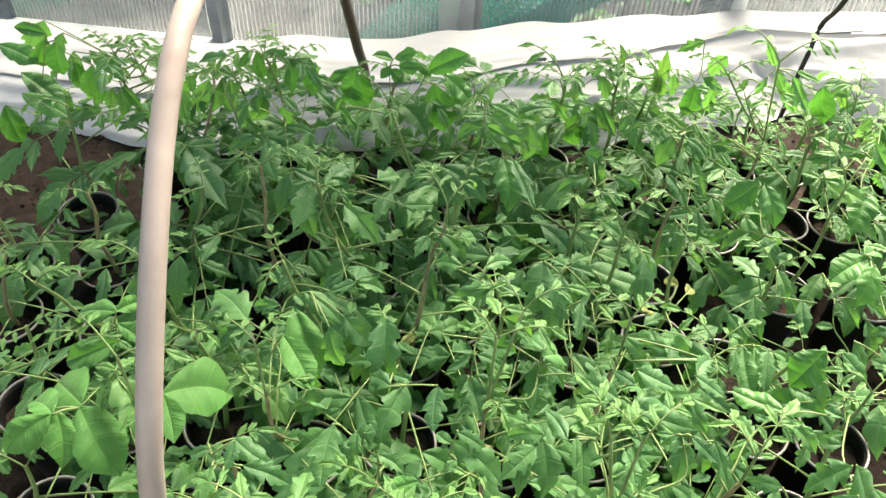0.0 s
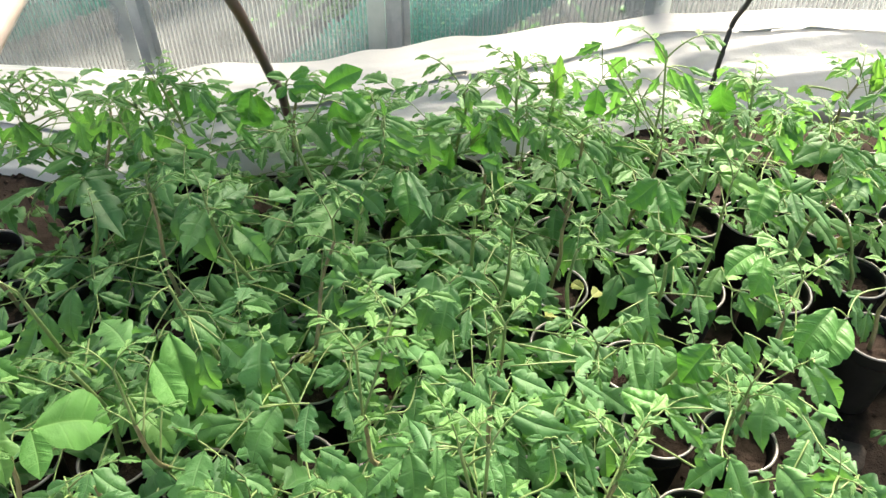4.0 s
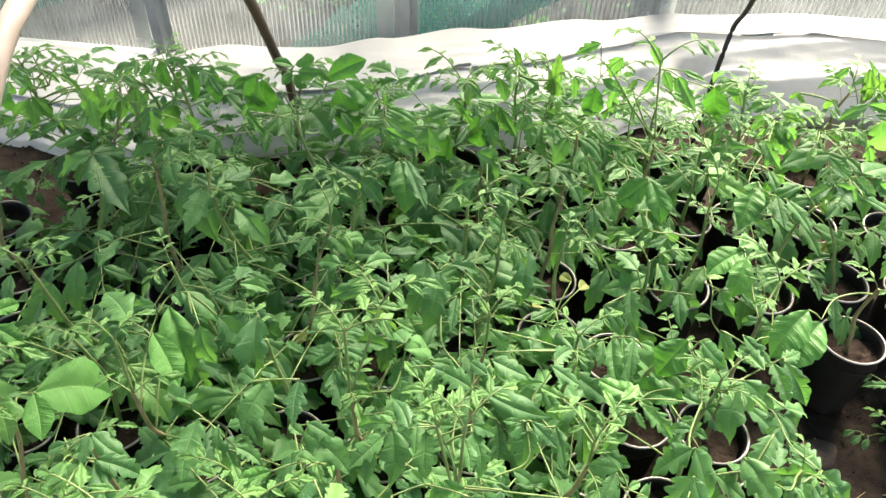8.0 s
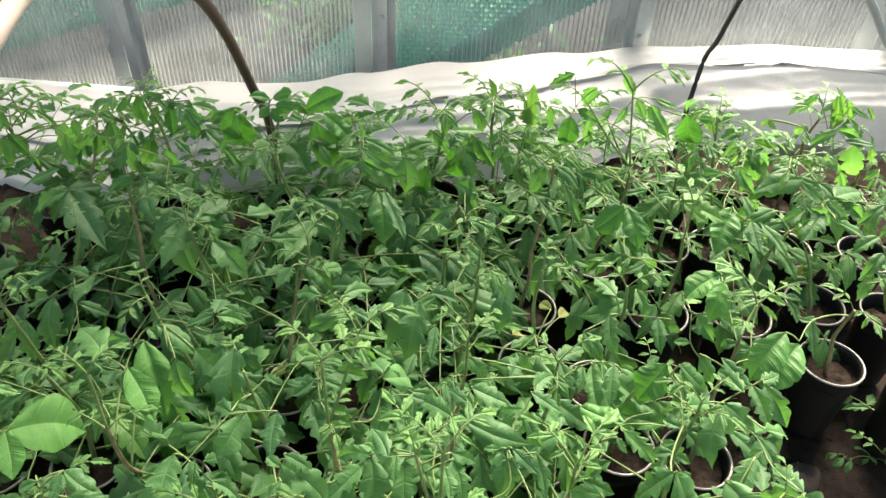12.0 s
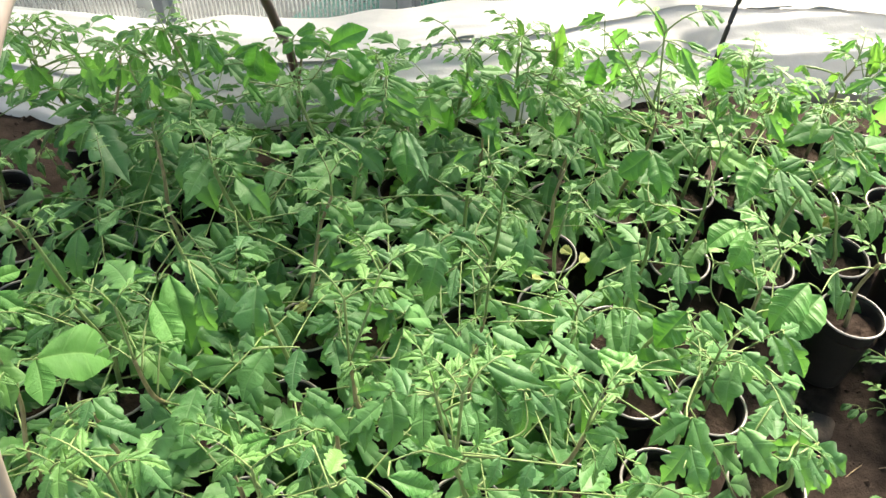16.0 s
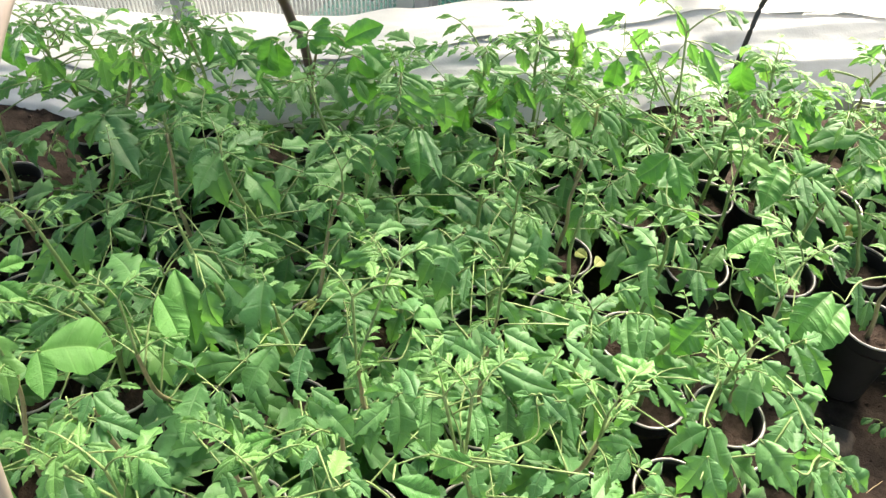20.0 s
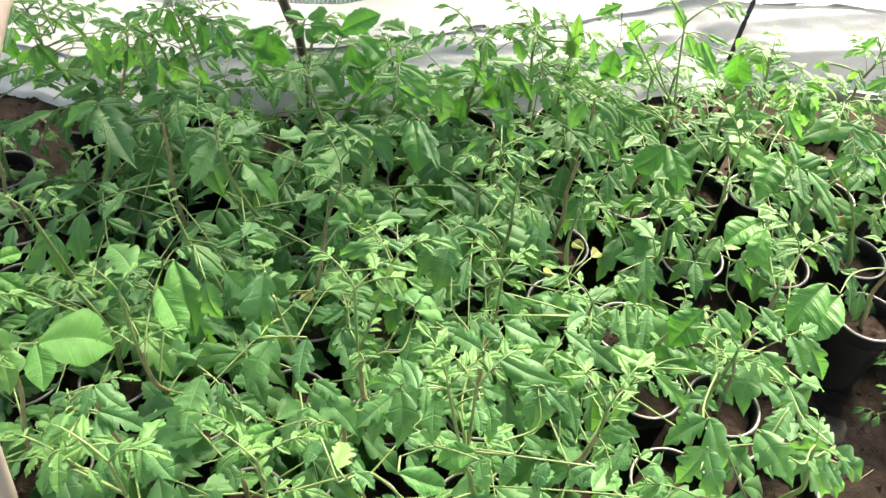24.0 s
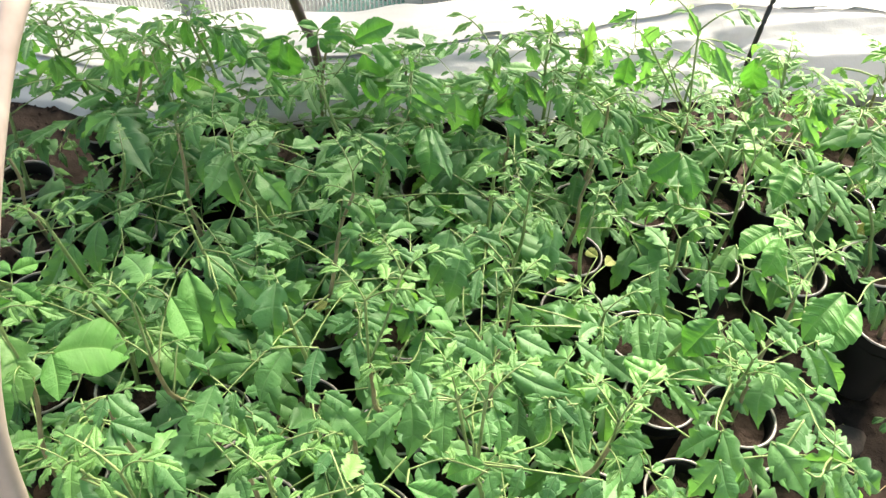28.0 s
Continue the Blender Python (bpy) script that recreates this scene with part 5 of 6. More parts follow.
leaf_at(p, ((0.062, 0.636, 0.242), (0.067, 0.659, 0.248), (0.081, 0.684, 0.254), (0.105, 0.668, 0.260), (0.124, 0.632, 0.266),), ("T", (0.107, 0.661, 0.265), (0.118, 0.618, 0.253), 0.34, 0), ("T", (0.122, 0.632, 0.275), (0.124, 0.580, 0.260), 0.40, 0), ("T", (0.093, 0.662, 0.270), (0.072, 0.693, 0.263), 0.40, 0))
tip_at(p, (0.088, 0.632, 0.320), 0.030)
p = seedling(0.162, 0.645, 0.270, (-0.000, 0.012), "tomato", 4, 0.100)
leaf_at(p, (), ("O", (0.137, 0.641, 0.175), (0.156, 0.654, 0.170), 0.60, 0))
leaf_at(p, (), ("O", (0.184, 0.695, 0.170), (0.170, 0.712, 0.166), 0.50, 0))
leaf_at(p, (), ("O", (0.195, 0.687, 0.165), (0.208, 0.708, 0.161), 0.50, 0))
p = seedling(0.245, 0.617, 0.294, (0.007, 0.009), "tomato", 1, 0.089)
leaf_at(p, ((0.272, 0.576, 0.226), (0.258, 0.631, 0.236), (0.309, 0.620, 0.246),), ("T", (0.293, 0.620, 0.245), (0.297, 0.585, 0.235), 0.40, 0), ("T", (0.237, 0.607, 0.255), (0.244, 0.565, 0.244), 0.42, 0), ("T", (0.208, 0.584, 0.250), (0.229, 0.558, 0.241), 0.45, 0), ("T", (0.258, 0.643, 0.245), (0.212, 0.635, 0.233), 0.48, 0), ("T", (0.245, 0.642, 0.255), (0.226, 0.675, 0.248), 0.50, 0), ("T", (0.272, 0.658, 0.250), (0.284, 0.630, 0.242), 0.50, 0))
p = seedling(0.553, 0.690, 0.230, (-0.020, -0.014), "tomato", 0, 0.105)
leaf_at(p, ((0.476, 0.651, 0.231), (0.445, 0.603, 0.246),), ("B", (0.443, 0.598, 0.245), (0.410, 0.552, 0.229), 0.58, 0), ("B", (0.427, 0.604, 0.255), (0.396, 0.556, 0.239), 0.50, 0))
p = seedling(0.655, 0.660, 0.050, (-0.038, -0.048), "tomato", 2, 0.118)
p = seedling(-0.530, 0.440, 0.231, (0.017, 0.022), "tomato", 7, 0.118)
p = seedling(-0.420, 0.430, 0.314, (0.008, -0.006), "tomato", 7, 0.118)
leaf_at(p, ((-0.384, 0.401, 0.266), (-0.383, 0.372, 0.276), (-0.384, 0.346, 0.286),), ("L", (-0.383, 0.347, 0.285), (-0.336, 0.312, 0.270), 0.58, 0), ("L", (-0.399, 0.330, 0.295), (-0.425, 0.297, 0.286), 0.55, 0), ("L", (-0.400, 0.338, 0.290), (-0.380, 0.301, 0.279), 0.52, 0), ("L", (-0.385, 0.351, 0.285), (-0.431, 0.377, 0.275), 0.70, 0), ("L", (-0.398, 0.332, 0.295), (-0.430, 0.349, 0.288), 0.60, 0))
leaf_at(p, ((-0.372, 0.396, 0.276), (-0.384, 0.422, 0.286), (-0.392, 0.444, 0.296),), ("L", (-0.377, 0.413, 0.295), (-0.425, 0.392, 0.284), 0.40, 0), ("L", (-0.388, 0.439, 0.305), (-0.439, 0.447, 0.295), 0.42, 0), ("L", (-0.390, 0.444, 0.300), (-0.376, 0.465, 0.295), 0.50, 0), ("L", (-0.384, 0.432, 0.295), (-0.358, 0.425, 0.288), 0.50, 0))
p = seedling(-0.318, 0.448, 0.309, (-0.004, -0.005), "tomato", 7, 0.118)
leaf_at(p, ((-0.257, 0.425, 0.183), (-0.273, 0.431, 0.191), (-0.299, 0.480, 0.199), (-0.331, 0.512, 0.206),), ("Y", (-0.332, 0.509, 0.205), (-0.364, 0.527, 0.198), 0.25, 0), ("Y", (-0.323, 0.501, 0.215), (-0.328, 0.524, 0.211), 0.30, 0), ("Y", (-0.292, 0.472, 0.210), (-0.321, 0.481, 0.204), 0.30, 0), ("Y", (-0.289, 0.467, 0.205), (-0.254, 0.473, 0.197), 0.30, 0), ("Y", (-0.268, 0.441, 0.215), (-0.229, 0.419, 0.203), 0.50, 0), ("Y", (-0.280, 0.451, 0.210), (-0.307, 0.442, 0.204), 0.35, 0))
p = seedling(-0.218, 0.429, 0.350, (-0.012, -0.045), "tomato", 1, 0.105)
leaf_at(p, ((-0.244, 0.446, 0.274), (-0.245, 0.472, 0.281), (-0.240, 0.498, 0.288), (-0.219, 0.501, 0.296),), ("L", (-0.230, 0.477, 0.295), (-0.203, 0.420, 0.278), 0.42, 0), ("L", (-0.227, 0.436, 0.305), (-0.196, 0.398, 0.292), 0.42, 0), ("T", (-0.244, 0.476, 0.300), (-0.277, 0.480, 0.294), 0.40, 0), ("T", (-0.225, 0.500, 0.295), (-0.186, 0.486, 0.284), 0.42, 0), ("T", (-0.188, 0.452, 0.305), (-0.166, 0.419, 0.294), 0.55, 0), ("T", (-0.202, 0.469, 0.300), (-0.187, 0.464, 0.296), 0.40, 0), ("T", (-0.178, 0.474, 0.295), (-0.147, 0.456, 0.285), 0.48, 0))
leaf_at(p, ((-0.250, 0.474, 0.226), (-0.273, 0.492, 0.236), (-0.292, 0.496, 0.246),), ("T", (-0.293, 0.495, 0.245), (-0.362, 0.522, 0.231), 0.48, 0), ("T", (-0.287, 0.490, 0.255), (-0.334, 0.529, 0.244), 0.50, 0), ("T", (-0.285, 0.485, 0.250), (-0.312, 0.461, 0.242), 0.40, 0))
tip_at(p, (-0.236, 0.395, 0.350), 0.030)
p = seedling(-0.120, 0.450, 0.310, (-0.009, 0.011), "tomato", 7, 0.118)
leaf_at(p, ((-0.053, 0.410, 0.274), (-0.070, 0.426, 0.281), (-0.094, 0.415, 0.288), (-0.124, 0.403, 0.296),), ("T", (-0.110, 0.406, 0.295), (-0.116, 0.360, 0.283), 0.45, 0), ("T", (-0.138, 0.470, 0.305), (-0.125, 0.410, 0.289), 0.40, 0), ("T", (-0.081, 0.407, 0.300), (-0.078, 0.373, 0.291), 0.48, 0), ("T", (-0.123, 0.405, 0.295), (-0.149, 0.419, 0.289), 0.45, 0))
p = seedling(-0.020, 0.460, 0.380, (-0.016, -0.051), "tomato", 7, 0.118)
leaf_at(p, ((-0.045, 0.391, 0.266), (-0.051, 0.415, 0.276), (-0.056, 0.434, 0.286),), ("T", (-0.056, 0.435, 0.285), (-0.067, 0.414, 0.279), 0.55, 0), ("T", (-0.051, 0.426, 0.295), (-0.019, 0.412, 0.286), 0.48, 0), ("T", (-0.054, 0.428, 0.290), (-0.039, 0.396, 0.281), 0.48, 0))
leaf_at(p, ((0.010, 0.469, 0.271), (0.005, 0.455, 0.286),), ("T", (0.004, 0.453, 0.285), (0.001, 0.413, 0.275), 0.48, 0), ("T", (0.016, 0.448, 0.295), (0.031, 0.432, 0.289), 0.45, 0))
leaf_at(p, ((-0.048, 0.431, 0.296), (-0.053, 0.457, 0.306), (-0.036, 0.485, 0.316),), ("Y", (-0.029, 0.496, 0.315), (-0.004, 0.501, 0.309), 0.35, 0), ("Y", (-0.031, 0.476, 0.325), (-0.004, 0.463, 0.318), 0.40, 0), ("Y", (-0.035, 0.482, 0.320), (-0.050, 0.514, 0.313), 0.30, 0), ("Y", (-0.052, 0.463, 0.315), (-0.075, 0.481, 0.310), 0.30, 0))
leaf_at(p, ((-0.053, 0.436, 0.281), (-0.053, 0.458, 0.296),), ("T", (-0.053, 0.462, 0.295), (-0.007, 0.470, 0.285), 0.34, 0), ("T", (-0.049, 0.444, 0.305), (-0.021, 0.441, 0.298), 0.42, 0), ("T", (-0.057, 0.447, 0.300), (-0.074, 0.434, 0.295), 0.40, 0))
leaf_at(p, ((0.003, 0.421, 0.286), (0.008, 0.459, 0.296), (0.010, 0.469, 0.306),), ("T", (0.009, 0.453, 0.305), (0.037, 0.477, 0.298), 0.55, 0), ("T", (0.008, 0.453, 0.315), (-0.009, 0.486, 0.308), 0.50, 0), ("T", (0.035, 0.432, 0.310), (0.056, 0.431, 0.305), 0.40, 0))
tip_at(p, (-0.036, 0.409, 0.380), 0.034)
tip_at(p, (-0.015, 0.459, 0.360), 0.036)
p = seedling(0.080, 0.480, 0.340, (0.003, 0.002), "tomato", 7, 0.118)
leaf_at(p, ((0.038, 0.512, 0.246), (0.031, 0.567, 0.256), (0.026, 0.596, 0.266),), ("T", (0.008, 0.610, 0.265), (-0.002, 0.553, 0.249), 0.45, 0), ("T", (0.027, 0.583, 0.275), (0.018, 0.529, 0.260), 0.48, 0), ("T", (0.038, 0.605, 0.270), (0.073, 0.617, 0.262), 0.38, 0), ("T", (0.032, 0.611, 0.265), (0.014, 0.637, 0.259), 0.45, 0), ("T", (0.048, 0.551, 0.275), (0.047, 0.518, 0.266), 0.32, 0))
leaf_at(p, ((0.073, 0.527, 0.231), (0.064, 0.579, 0.246),), ("Y", (0.096, 0.590, 0.245), (0.106, 0.610, 0.241), 0.40, 0), ("Y", (0.084, 0.551, 0.255), (0.071, 0.576, 0.250), 0.30, 0), ("Y", (0.090, 0.552, 0.250), (0.112, 0.549, 0.245), 0.35, 0), ("Y", (0.084, 0.548, 0.245), (0.079, 0.522, 0.238), 0.40, 0))
tip_at(p, (0.083, 0.482, 0.340), 0.036)
p = seedling(0.170, 0.510, 0.300, (0.002, -0.011), "tomato", 7, 0.118)
leaf_at(p, ((0.187, 0.526, 0.244), (0.211, 0.540, 0.251), (0.235, 0.537, 0.258), (0.241, 0.518, 0.266),), ("N", (0.211, 0.525, 0.265), (0.218, 0.483, 0.254), 0.36, 0), ("N", (0.231, 0.519, 0.275), (0.231, 0.481, 0.265), 0.36, 0), ("N", (0.200, 0.518, 0.270), (0.196, 0.494, 0.264), 0.36, 0), ("N", (0.222, 0.529, 0.265), (0.225, 0.510, 0.260), 0.30, 0))
leaf_at(p, ((0.184, 0.458, 0.281), (0.167, 0.479, 0.296),), ("T", (0.166, 0.479, 0.295), (0.107, 0.502, 0.282), 0.34, 0), ("T", (0.091, 0.459, 0.305), (0.120, 0.440, 0.297), 0.58, 0), ("T", (0.085, 0.491, 0.300), (0.098, 0.469, 0.293), 0.50, 0), ("T", (0.127, 0.477, 0.295), (0.142, 0.514, 0.288), 0.40, 0))
tip_at(p, (0.172, 0.499, 0.300), 0.036)
p = seedling(0.265, 0.532, 0.255, (0.011, 0.010), "tomato", 5, 0.118)
leaf_at(p, ((0.315, 0.499, 0.241), (0.283, 0.465, 0.256),), ("B", (0.282, 0.468, 0.255), (0.236, 0.489, 0.244), 0.38, 0), ("B", (0.237, 0.457, 0.265), (0.203, 0.481, 0.256), 0.45, 0))
leaf_at(p, ((0.314, 0.483, 0.254), (0.329, 0.490, 0.261), (0.367, 0.514, 0.268), (0.381, 0.519, 0.276),), ("T", (0.355, 0.501, 0.275), (0.338, 0.541, 0.266), 0.36, 0), ("T", (0.361, 0.500, 0.285), (0.367, 0.463, 0.275), 0.38, 0), ("T", (0.376, 0.506, 0.280), (0.388, 0.470, 0.270), 0.48, 0), ("T", (0.376, 0.516, 0.275), (0.398, 0.533, 0.270), 0.45, 0), ("T", (0.363, 0.450, 0.285), (0.391, 0.463, 0.279), 0.48, 0))
p = seedling(0.350, 0.530, 0.290, (0.019, 0.054), "tomato", 0, 0.105)
leaf_at(p, ((0.361, 0.507, 0.251), (0.347, 0.520, 0.266),), ("T", (0.325, 0.553, 0.265), (0.344, 0.528, 0.257), 0.55, 0), ("T", (0.343, 0.541, 0.275), (0.369, 0.516, 0.266), 0.40, 0))
leaf_at(p, ((0.401, 0.525, 0.176), (0.407, 0.478, 0.186), (0.426, 0.444, 0.196),), ("T", (0.426, 0.447, 0.195), (0.408, 0.483, 0.187), 0.45, 0), ("T", (0.418, 0.434, 0.205), (0.378, 0.442, 0.195), 0.40, 0), ("T", (0.427, 0.440, 0.200), (0.464, 0.422, 0.191), 0.52, 0), ("T", (0.416, 0.429, 0.195), (0.430, 0.405, 0.188), 0.40, 0), ("T", (0.400, 0.422, 0.205), (0.384, 0.405, 0.199), 0.45, 0))
leaf_at(p, ((0.369, 0.584, 0.261), (0.364, 0.666, 0.276),), ("B", (0.362, 0.669, 0.275), (0.326, 0.647, 0.263), 0.60, 0), ("B", (0.360, 0.647, 0.285), (0.342, 0.611, 0.273), 0.50, 0), ("B", (0.358, 0.671, 0.280), (0.385, 0.700, 0.273), 0.50, 0))
leaf_at(p, ((0.334, 0.610, 0.221), (0.336, 0.641, 0.236),), ("Y", (0.330, 0.677, 0.235), (0.311, 0.635, 0.222), 0.40, 0), ("T", (0.340, 0.630, 0.245), (0.356, 0.604, 0.237), 0.45, 0), ("T", (0.367, 0.637, 0.240), (0.400, 0.628, 0.233), 0.40, 0), ("Y", (0.334, 0.660, 0.235), (0.360, 0.688, 0.228), 0.40, 0))
leaf_at(p, ((0.395, 0.592, 0.226), (0.402, 0.627, 0.236), (0.416, 0.663, 0.246),), ("Y", (0.419, 0.674, 0.245), (0.391, 0.679, 0.238), 0.30, 0), ("Y", (0.411, 0.654, 0.255), (0.384, 0.644, 0.247), 0.30, 0), ("Y", (0.419, 0.669, 0.250), (0.450, 0.666, 0.244), 0.25, 0), ("Y", (0.417, 0.655, 0.245), (0.432, 0.641, 0.240), 0.30, 0), ("Y", (0.413, 0.659, 0.255), (0.429, 0.684, 0.250), 0.30, 0))
tip_at(p, (0.390, 0.614, 0.290), 0.042)
p = seedling(-0.450, 0.320, 0.236, (0.019, -0.009), "tomato", 7, 0.118)
p = seedling(-0.340, 0.330, 0.360, (0.004, 0.026), "tomato", 7, 0.118)
leaf_at(p, (), ("L", (-0.328, 0.384, 0.265), (-0.272, 0.408, 0.251), 0.72, 0), ("L", (-0.323, 0.376, 0.275), (-0.305, 0.342, 0.265), 0.50, 0))
leaf_at(p, (), ("Y", (-0.355, 0.369, 0.305), (-0.319, 0.326, 0.290), 0.45, 0), ("Y", (-0.355, 0.370, 0.315), (-0.380, 0.375, 0.310), 0.30, 0), ("Y", (-0.357, 0.376, 0.310), (-0.350, 0.396, 0.306), 0.35, 0), ("Y", (-0.358, 0.374, 0.305), (-0.359, 0.344, 0.297), 0.40, 0))
tip_at(p, (-0.336, 0.356, 0.360), 0.034)
p = seedling(-0.240, 0.330, 0.320, (-0.007, 0.003), "tomato", 7, 0.118)
leaf_at(p, ((-0.207, 0.265, 0.284), (-0.229, 0.287, 0.291), (-0.246, 0.306, 0.298), (-0.257, 0.320, 0.306),), ("T", (-0.236, 0.327, 0.305), (-0.203, 0.319, 0.296), 0.45, 0), ("T", (-0.233, 0.319, 0.315), (-0.234, 0.297, 0.309), 0.45, 0), ("T", (-0.220, 0.302, 0.310), (-0.184, 0.299, 0.301), 0.42, 0), ("T", (-0.222, 0.300, 0.305), (-0.191, 0.258, 0.292), 0.30, 0), ("T", (-0.243, 0.294, 0.315), (-0.245, 0.268, 0.309), 0.48, 0), ("Y", (-0.243, 0.284, 0.310), (-0.232, 0.268, 0.305), 0.35, 0))
leaf_at(p, ((-0.233, 0.272, 0.306), (-0.201, 0.273, 0.316), (-0.167, 0.273, 0.326),), ("Y", (-0.168, 0.273, 0.325), (-0.172, 0.307, 0.318), 0.36, 0), ("T", (-0.162, 0.268, 0.335), (-0.136, 0.253, 0.327), 0.50, 0), ("T", (-0.166, 0.268, 0.330), (-0.155, 0.244, 0.323), 0.42, 0), ("T", (-0.196, 0.267, 0.325), (-0.195, 0.250, 0.321), 0.45, 0))
p = seedling(-0.130, 0.330, 0.259, (0.008, 0.001), "tomato", 7, 0.118)
leaf_at(p, ((-0.119, 0.352, 0.254), (-0.133, 0.358, 0.261), (-0.170, 0.380, 0.268), (-0.202, 0.391, 0.276),), ("T", (-0.167, 0.369, 0.275), (-0.165, 0.324, 0.264), 0.50, 0), ("T", (-0.175, 0.380, 0.285), (-0.187, 0.401, 0.280), 0.55, 0), ("T", (-0.145, 0.363, 0.280), (-0.148, 0.340, 0.274), 0.45, 0), ("T", (-0.138, 0.368, 0.275), (-0.127, 0.381, 0.271), 0.55, 0), ("T", (-0.121, 0.342, 0.285), (-0.101, 0.332, 0.280), 0.50, 0))
p = seedling(-0.020, 0.340, 0.340, (-0.013, -0.001), "tomato", 7, 0.118)
leaf_at(p, (), ("B", (-0.084, 0.318, 0.295), (-0.109, 0.308, 0.289), 0.50, 0))
leaf_at(p, ((-0.058, 0.314, 0.296), (-0.062, 0.339, 0.306), (-0.058, 0.355, 0.316),), ("T", (-0.060, 0.346, 0.315), (-0.023, 0.319, 0.304), 0.42, 0), ("T", (-0.057, 0.349, 0.325), (-0.032, 0.340, 0.319), 0.45, 0), ("T", (-0.056, 0.327, 0.320), (-0.063, 0.316, 0.317), 0.50, 0))
leaf_at(p, ((-0.017, 0.348, 0.296), (-0.008, 0.359, 0.306), (0.011, 0.361, 0.316),), ("T", (0.011, 0.359, 0.315), (0.017, 0.318, 0.305), 0.48, 0), ("T", (0.010, 0.357, 0.325), (-0.019, 0.353, 0.319), 0.45, 0), ("T", (0.006, 0.349, 0.320), (-0.022, 0.325, 0.312), 0.45, 0), ("T", (-0.006, 0.347, 0.315), (-0.009, 0.315, 0.307), 0.45, 0))
p = seedling(0.090, 0.360, 0.400, (-0.018, -0.043), "tomato", 7, 0.118)
leaf_at(p, ((0.064, 0.335, 0.321), (0.051, 0.352, 0.336),), ("T", (0.041, 0.347, 0.335), (0.049, 0.314, 0.326), 0.52, 0), ("T", (0.034, 0.346, 0.345), (0.035, 0.327, 0.340), 0.40, 0), ("T", (0.027, 0.347, 0.340), (0.008, 0.374, 0.334), 0.38, 0), ("T", (0.033, 0.358, 0.335), (0.040, 0.373, 0.332), 0.45, 0), ("Y", (0.051, 0.354, 0.345), (0.037, 0.388, 0.338), 0.22, 0), ("T", (0.078, 0.356, 0.340), (0.097, 0.352, 0.335), 0.48, 0), ("T", (0.079, 0.352, 0.335), (0.088, 0.320, 0.327), 0.48, 0), ("T", (0.071, 0.341, 0.345), (0.078, 0.316, 0.339), 0.40, 0))
leaf_at(p, ((0.062, 0.372, 0.296), (0.069, 0.408, 0.306), (0.090, 0.441, 0.316),), ("T", (0.073, 0.410, 0.315), (0.037, 0.430, 0.307), 0.45, 0), ("T", (0.086, 0.419, 0.325), (0.069, 0.434, 0.321), 0.45, 0), ("T", (0.091, 0.439, 0.320), (0.125, 0.433, 0.312), 0.50, 0), ("T", (0.087, 0.407, 0.315), (0.142, 0.404, 0.303), 0.38, 0))
leaf_at(p, ((0.126, 0.347, 0.311), (0.122, 0.374, 0.326),), ("T", (0.120, 0.373, 0.325), (0.119, 0.335, 0.315), 0.52, 0), ("T", (0.127, 0.368, 0.335), (0.147, 0.354, 0.329), 0.42, 0), ("T", (0.146, 0.369, 0.330), (0.153, 0.339, 0.322), 0.38, 0), ("T", (0.116, 0.374, 0.325), (0.102, 0.379, 0.322), 0.40, 0))
leaf_at(p, ((0.130, 0.309, 0.333), (0.087, 0.305, 0.341), (0.047, 0.294, 0.349), (0.025, 0.278, 0.356),), ("B", (0.077, 0.291, 0.355), (0.052, 0.282, 0.349), 0.55, 0), ("T", (0.081, 0.279, 0.365), (0.092, 0.261, 0.360), 0.52, 0), ("T", (0.104, 0.290, 0.360), (0.098, 0.270, 0.355), 0.42, 0), ("T", (0.129, 0.292, 0.355), (0.124, 0.271, 0.350), 0.45, 0), ("B", (0.028, 0.261, 0.365), (0.060, 0.262, 0.358), 0.45, 0), ("T", (0.160, 0.290, 0.360), (0.145, 0.277, 0.355), 0.50, 0))
tip_at(p, (0.072, 0.317, 0.400), 0.036)
tip_at(p, (0.052, 0.321, 0.390), 0.030)
p = seedling(0.190, 0.390, 0.330, (-0.011, -0.027), "tomato", 7, 0.118)
leaf_at(p, ((0.130, 0.421, 0.286), (0.140, 0.440, 0.296), (0.151, 0.461, 0.306),), ("T", (0.139, 0.426, 0.305), (0.156, 0.404, 0.298), 0.45, 0), ("T", (0.136, 0.424, 0.315), (0.111, 0.418, 0.309), 0.40, 0), ("T", (0.145, 0.448, 0.310), (0.170, 0.438, 0.304), 0.50, 0), ("T", (0.148, 0.455, 0.305), (0.166, 0.478, 0.299), 0.45, 0))
leaf_at(p, ((0.206, 0.429, 0.256), (0.241, 0.461, 0.266), (0.262, 0.464, 0.276),), ("T", (0.235, 0.440, 0.275), (0.262, 0.416, 0.267), 0.42, 0), ("T", (0.225, 0.425, 0.285), (0.233, 0.413, 0.282), 0.40, 0), ("T", (0.216, 0.433, 0.280), (0.206, 0.442, 0.277), 0.50, 0))
leaf_at(p, ((0.258, 0.366, 0.291), (0.221, 0.331, 0.306),), ("T", (0.216, 0.330, 0.305), (0.237, 0.332, 0.301), 0.65, 0), ("T", (0.199, 0.347, 0.315), (0.176, 0.351, 0.310), 0.50, 0), ("T", (0.198, 0.345, 0.310), (0.190, 0.322, 0.304), 0.45, 0))
tip_at(p, (0.179, 0.363, 0.330), 0.036)
p = seedling(0.290, 0.420, 0.310, (0.011, 0.039), "tomato", 4, 0.118)
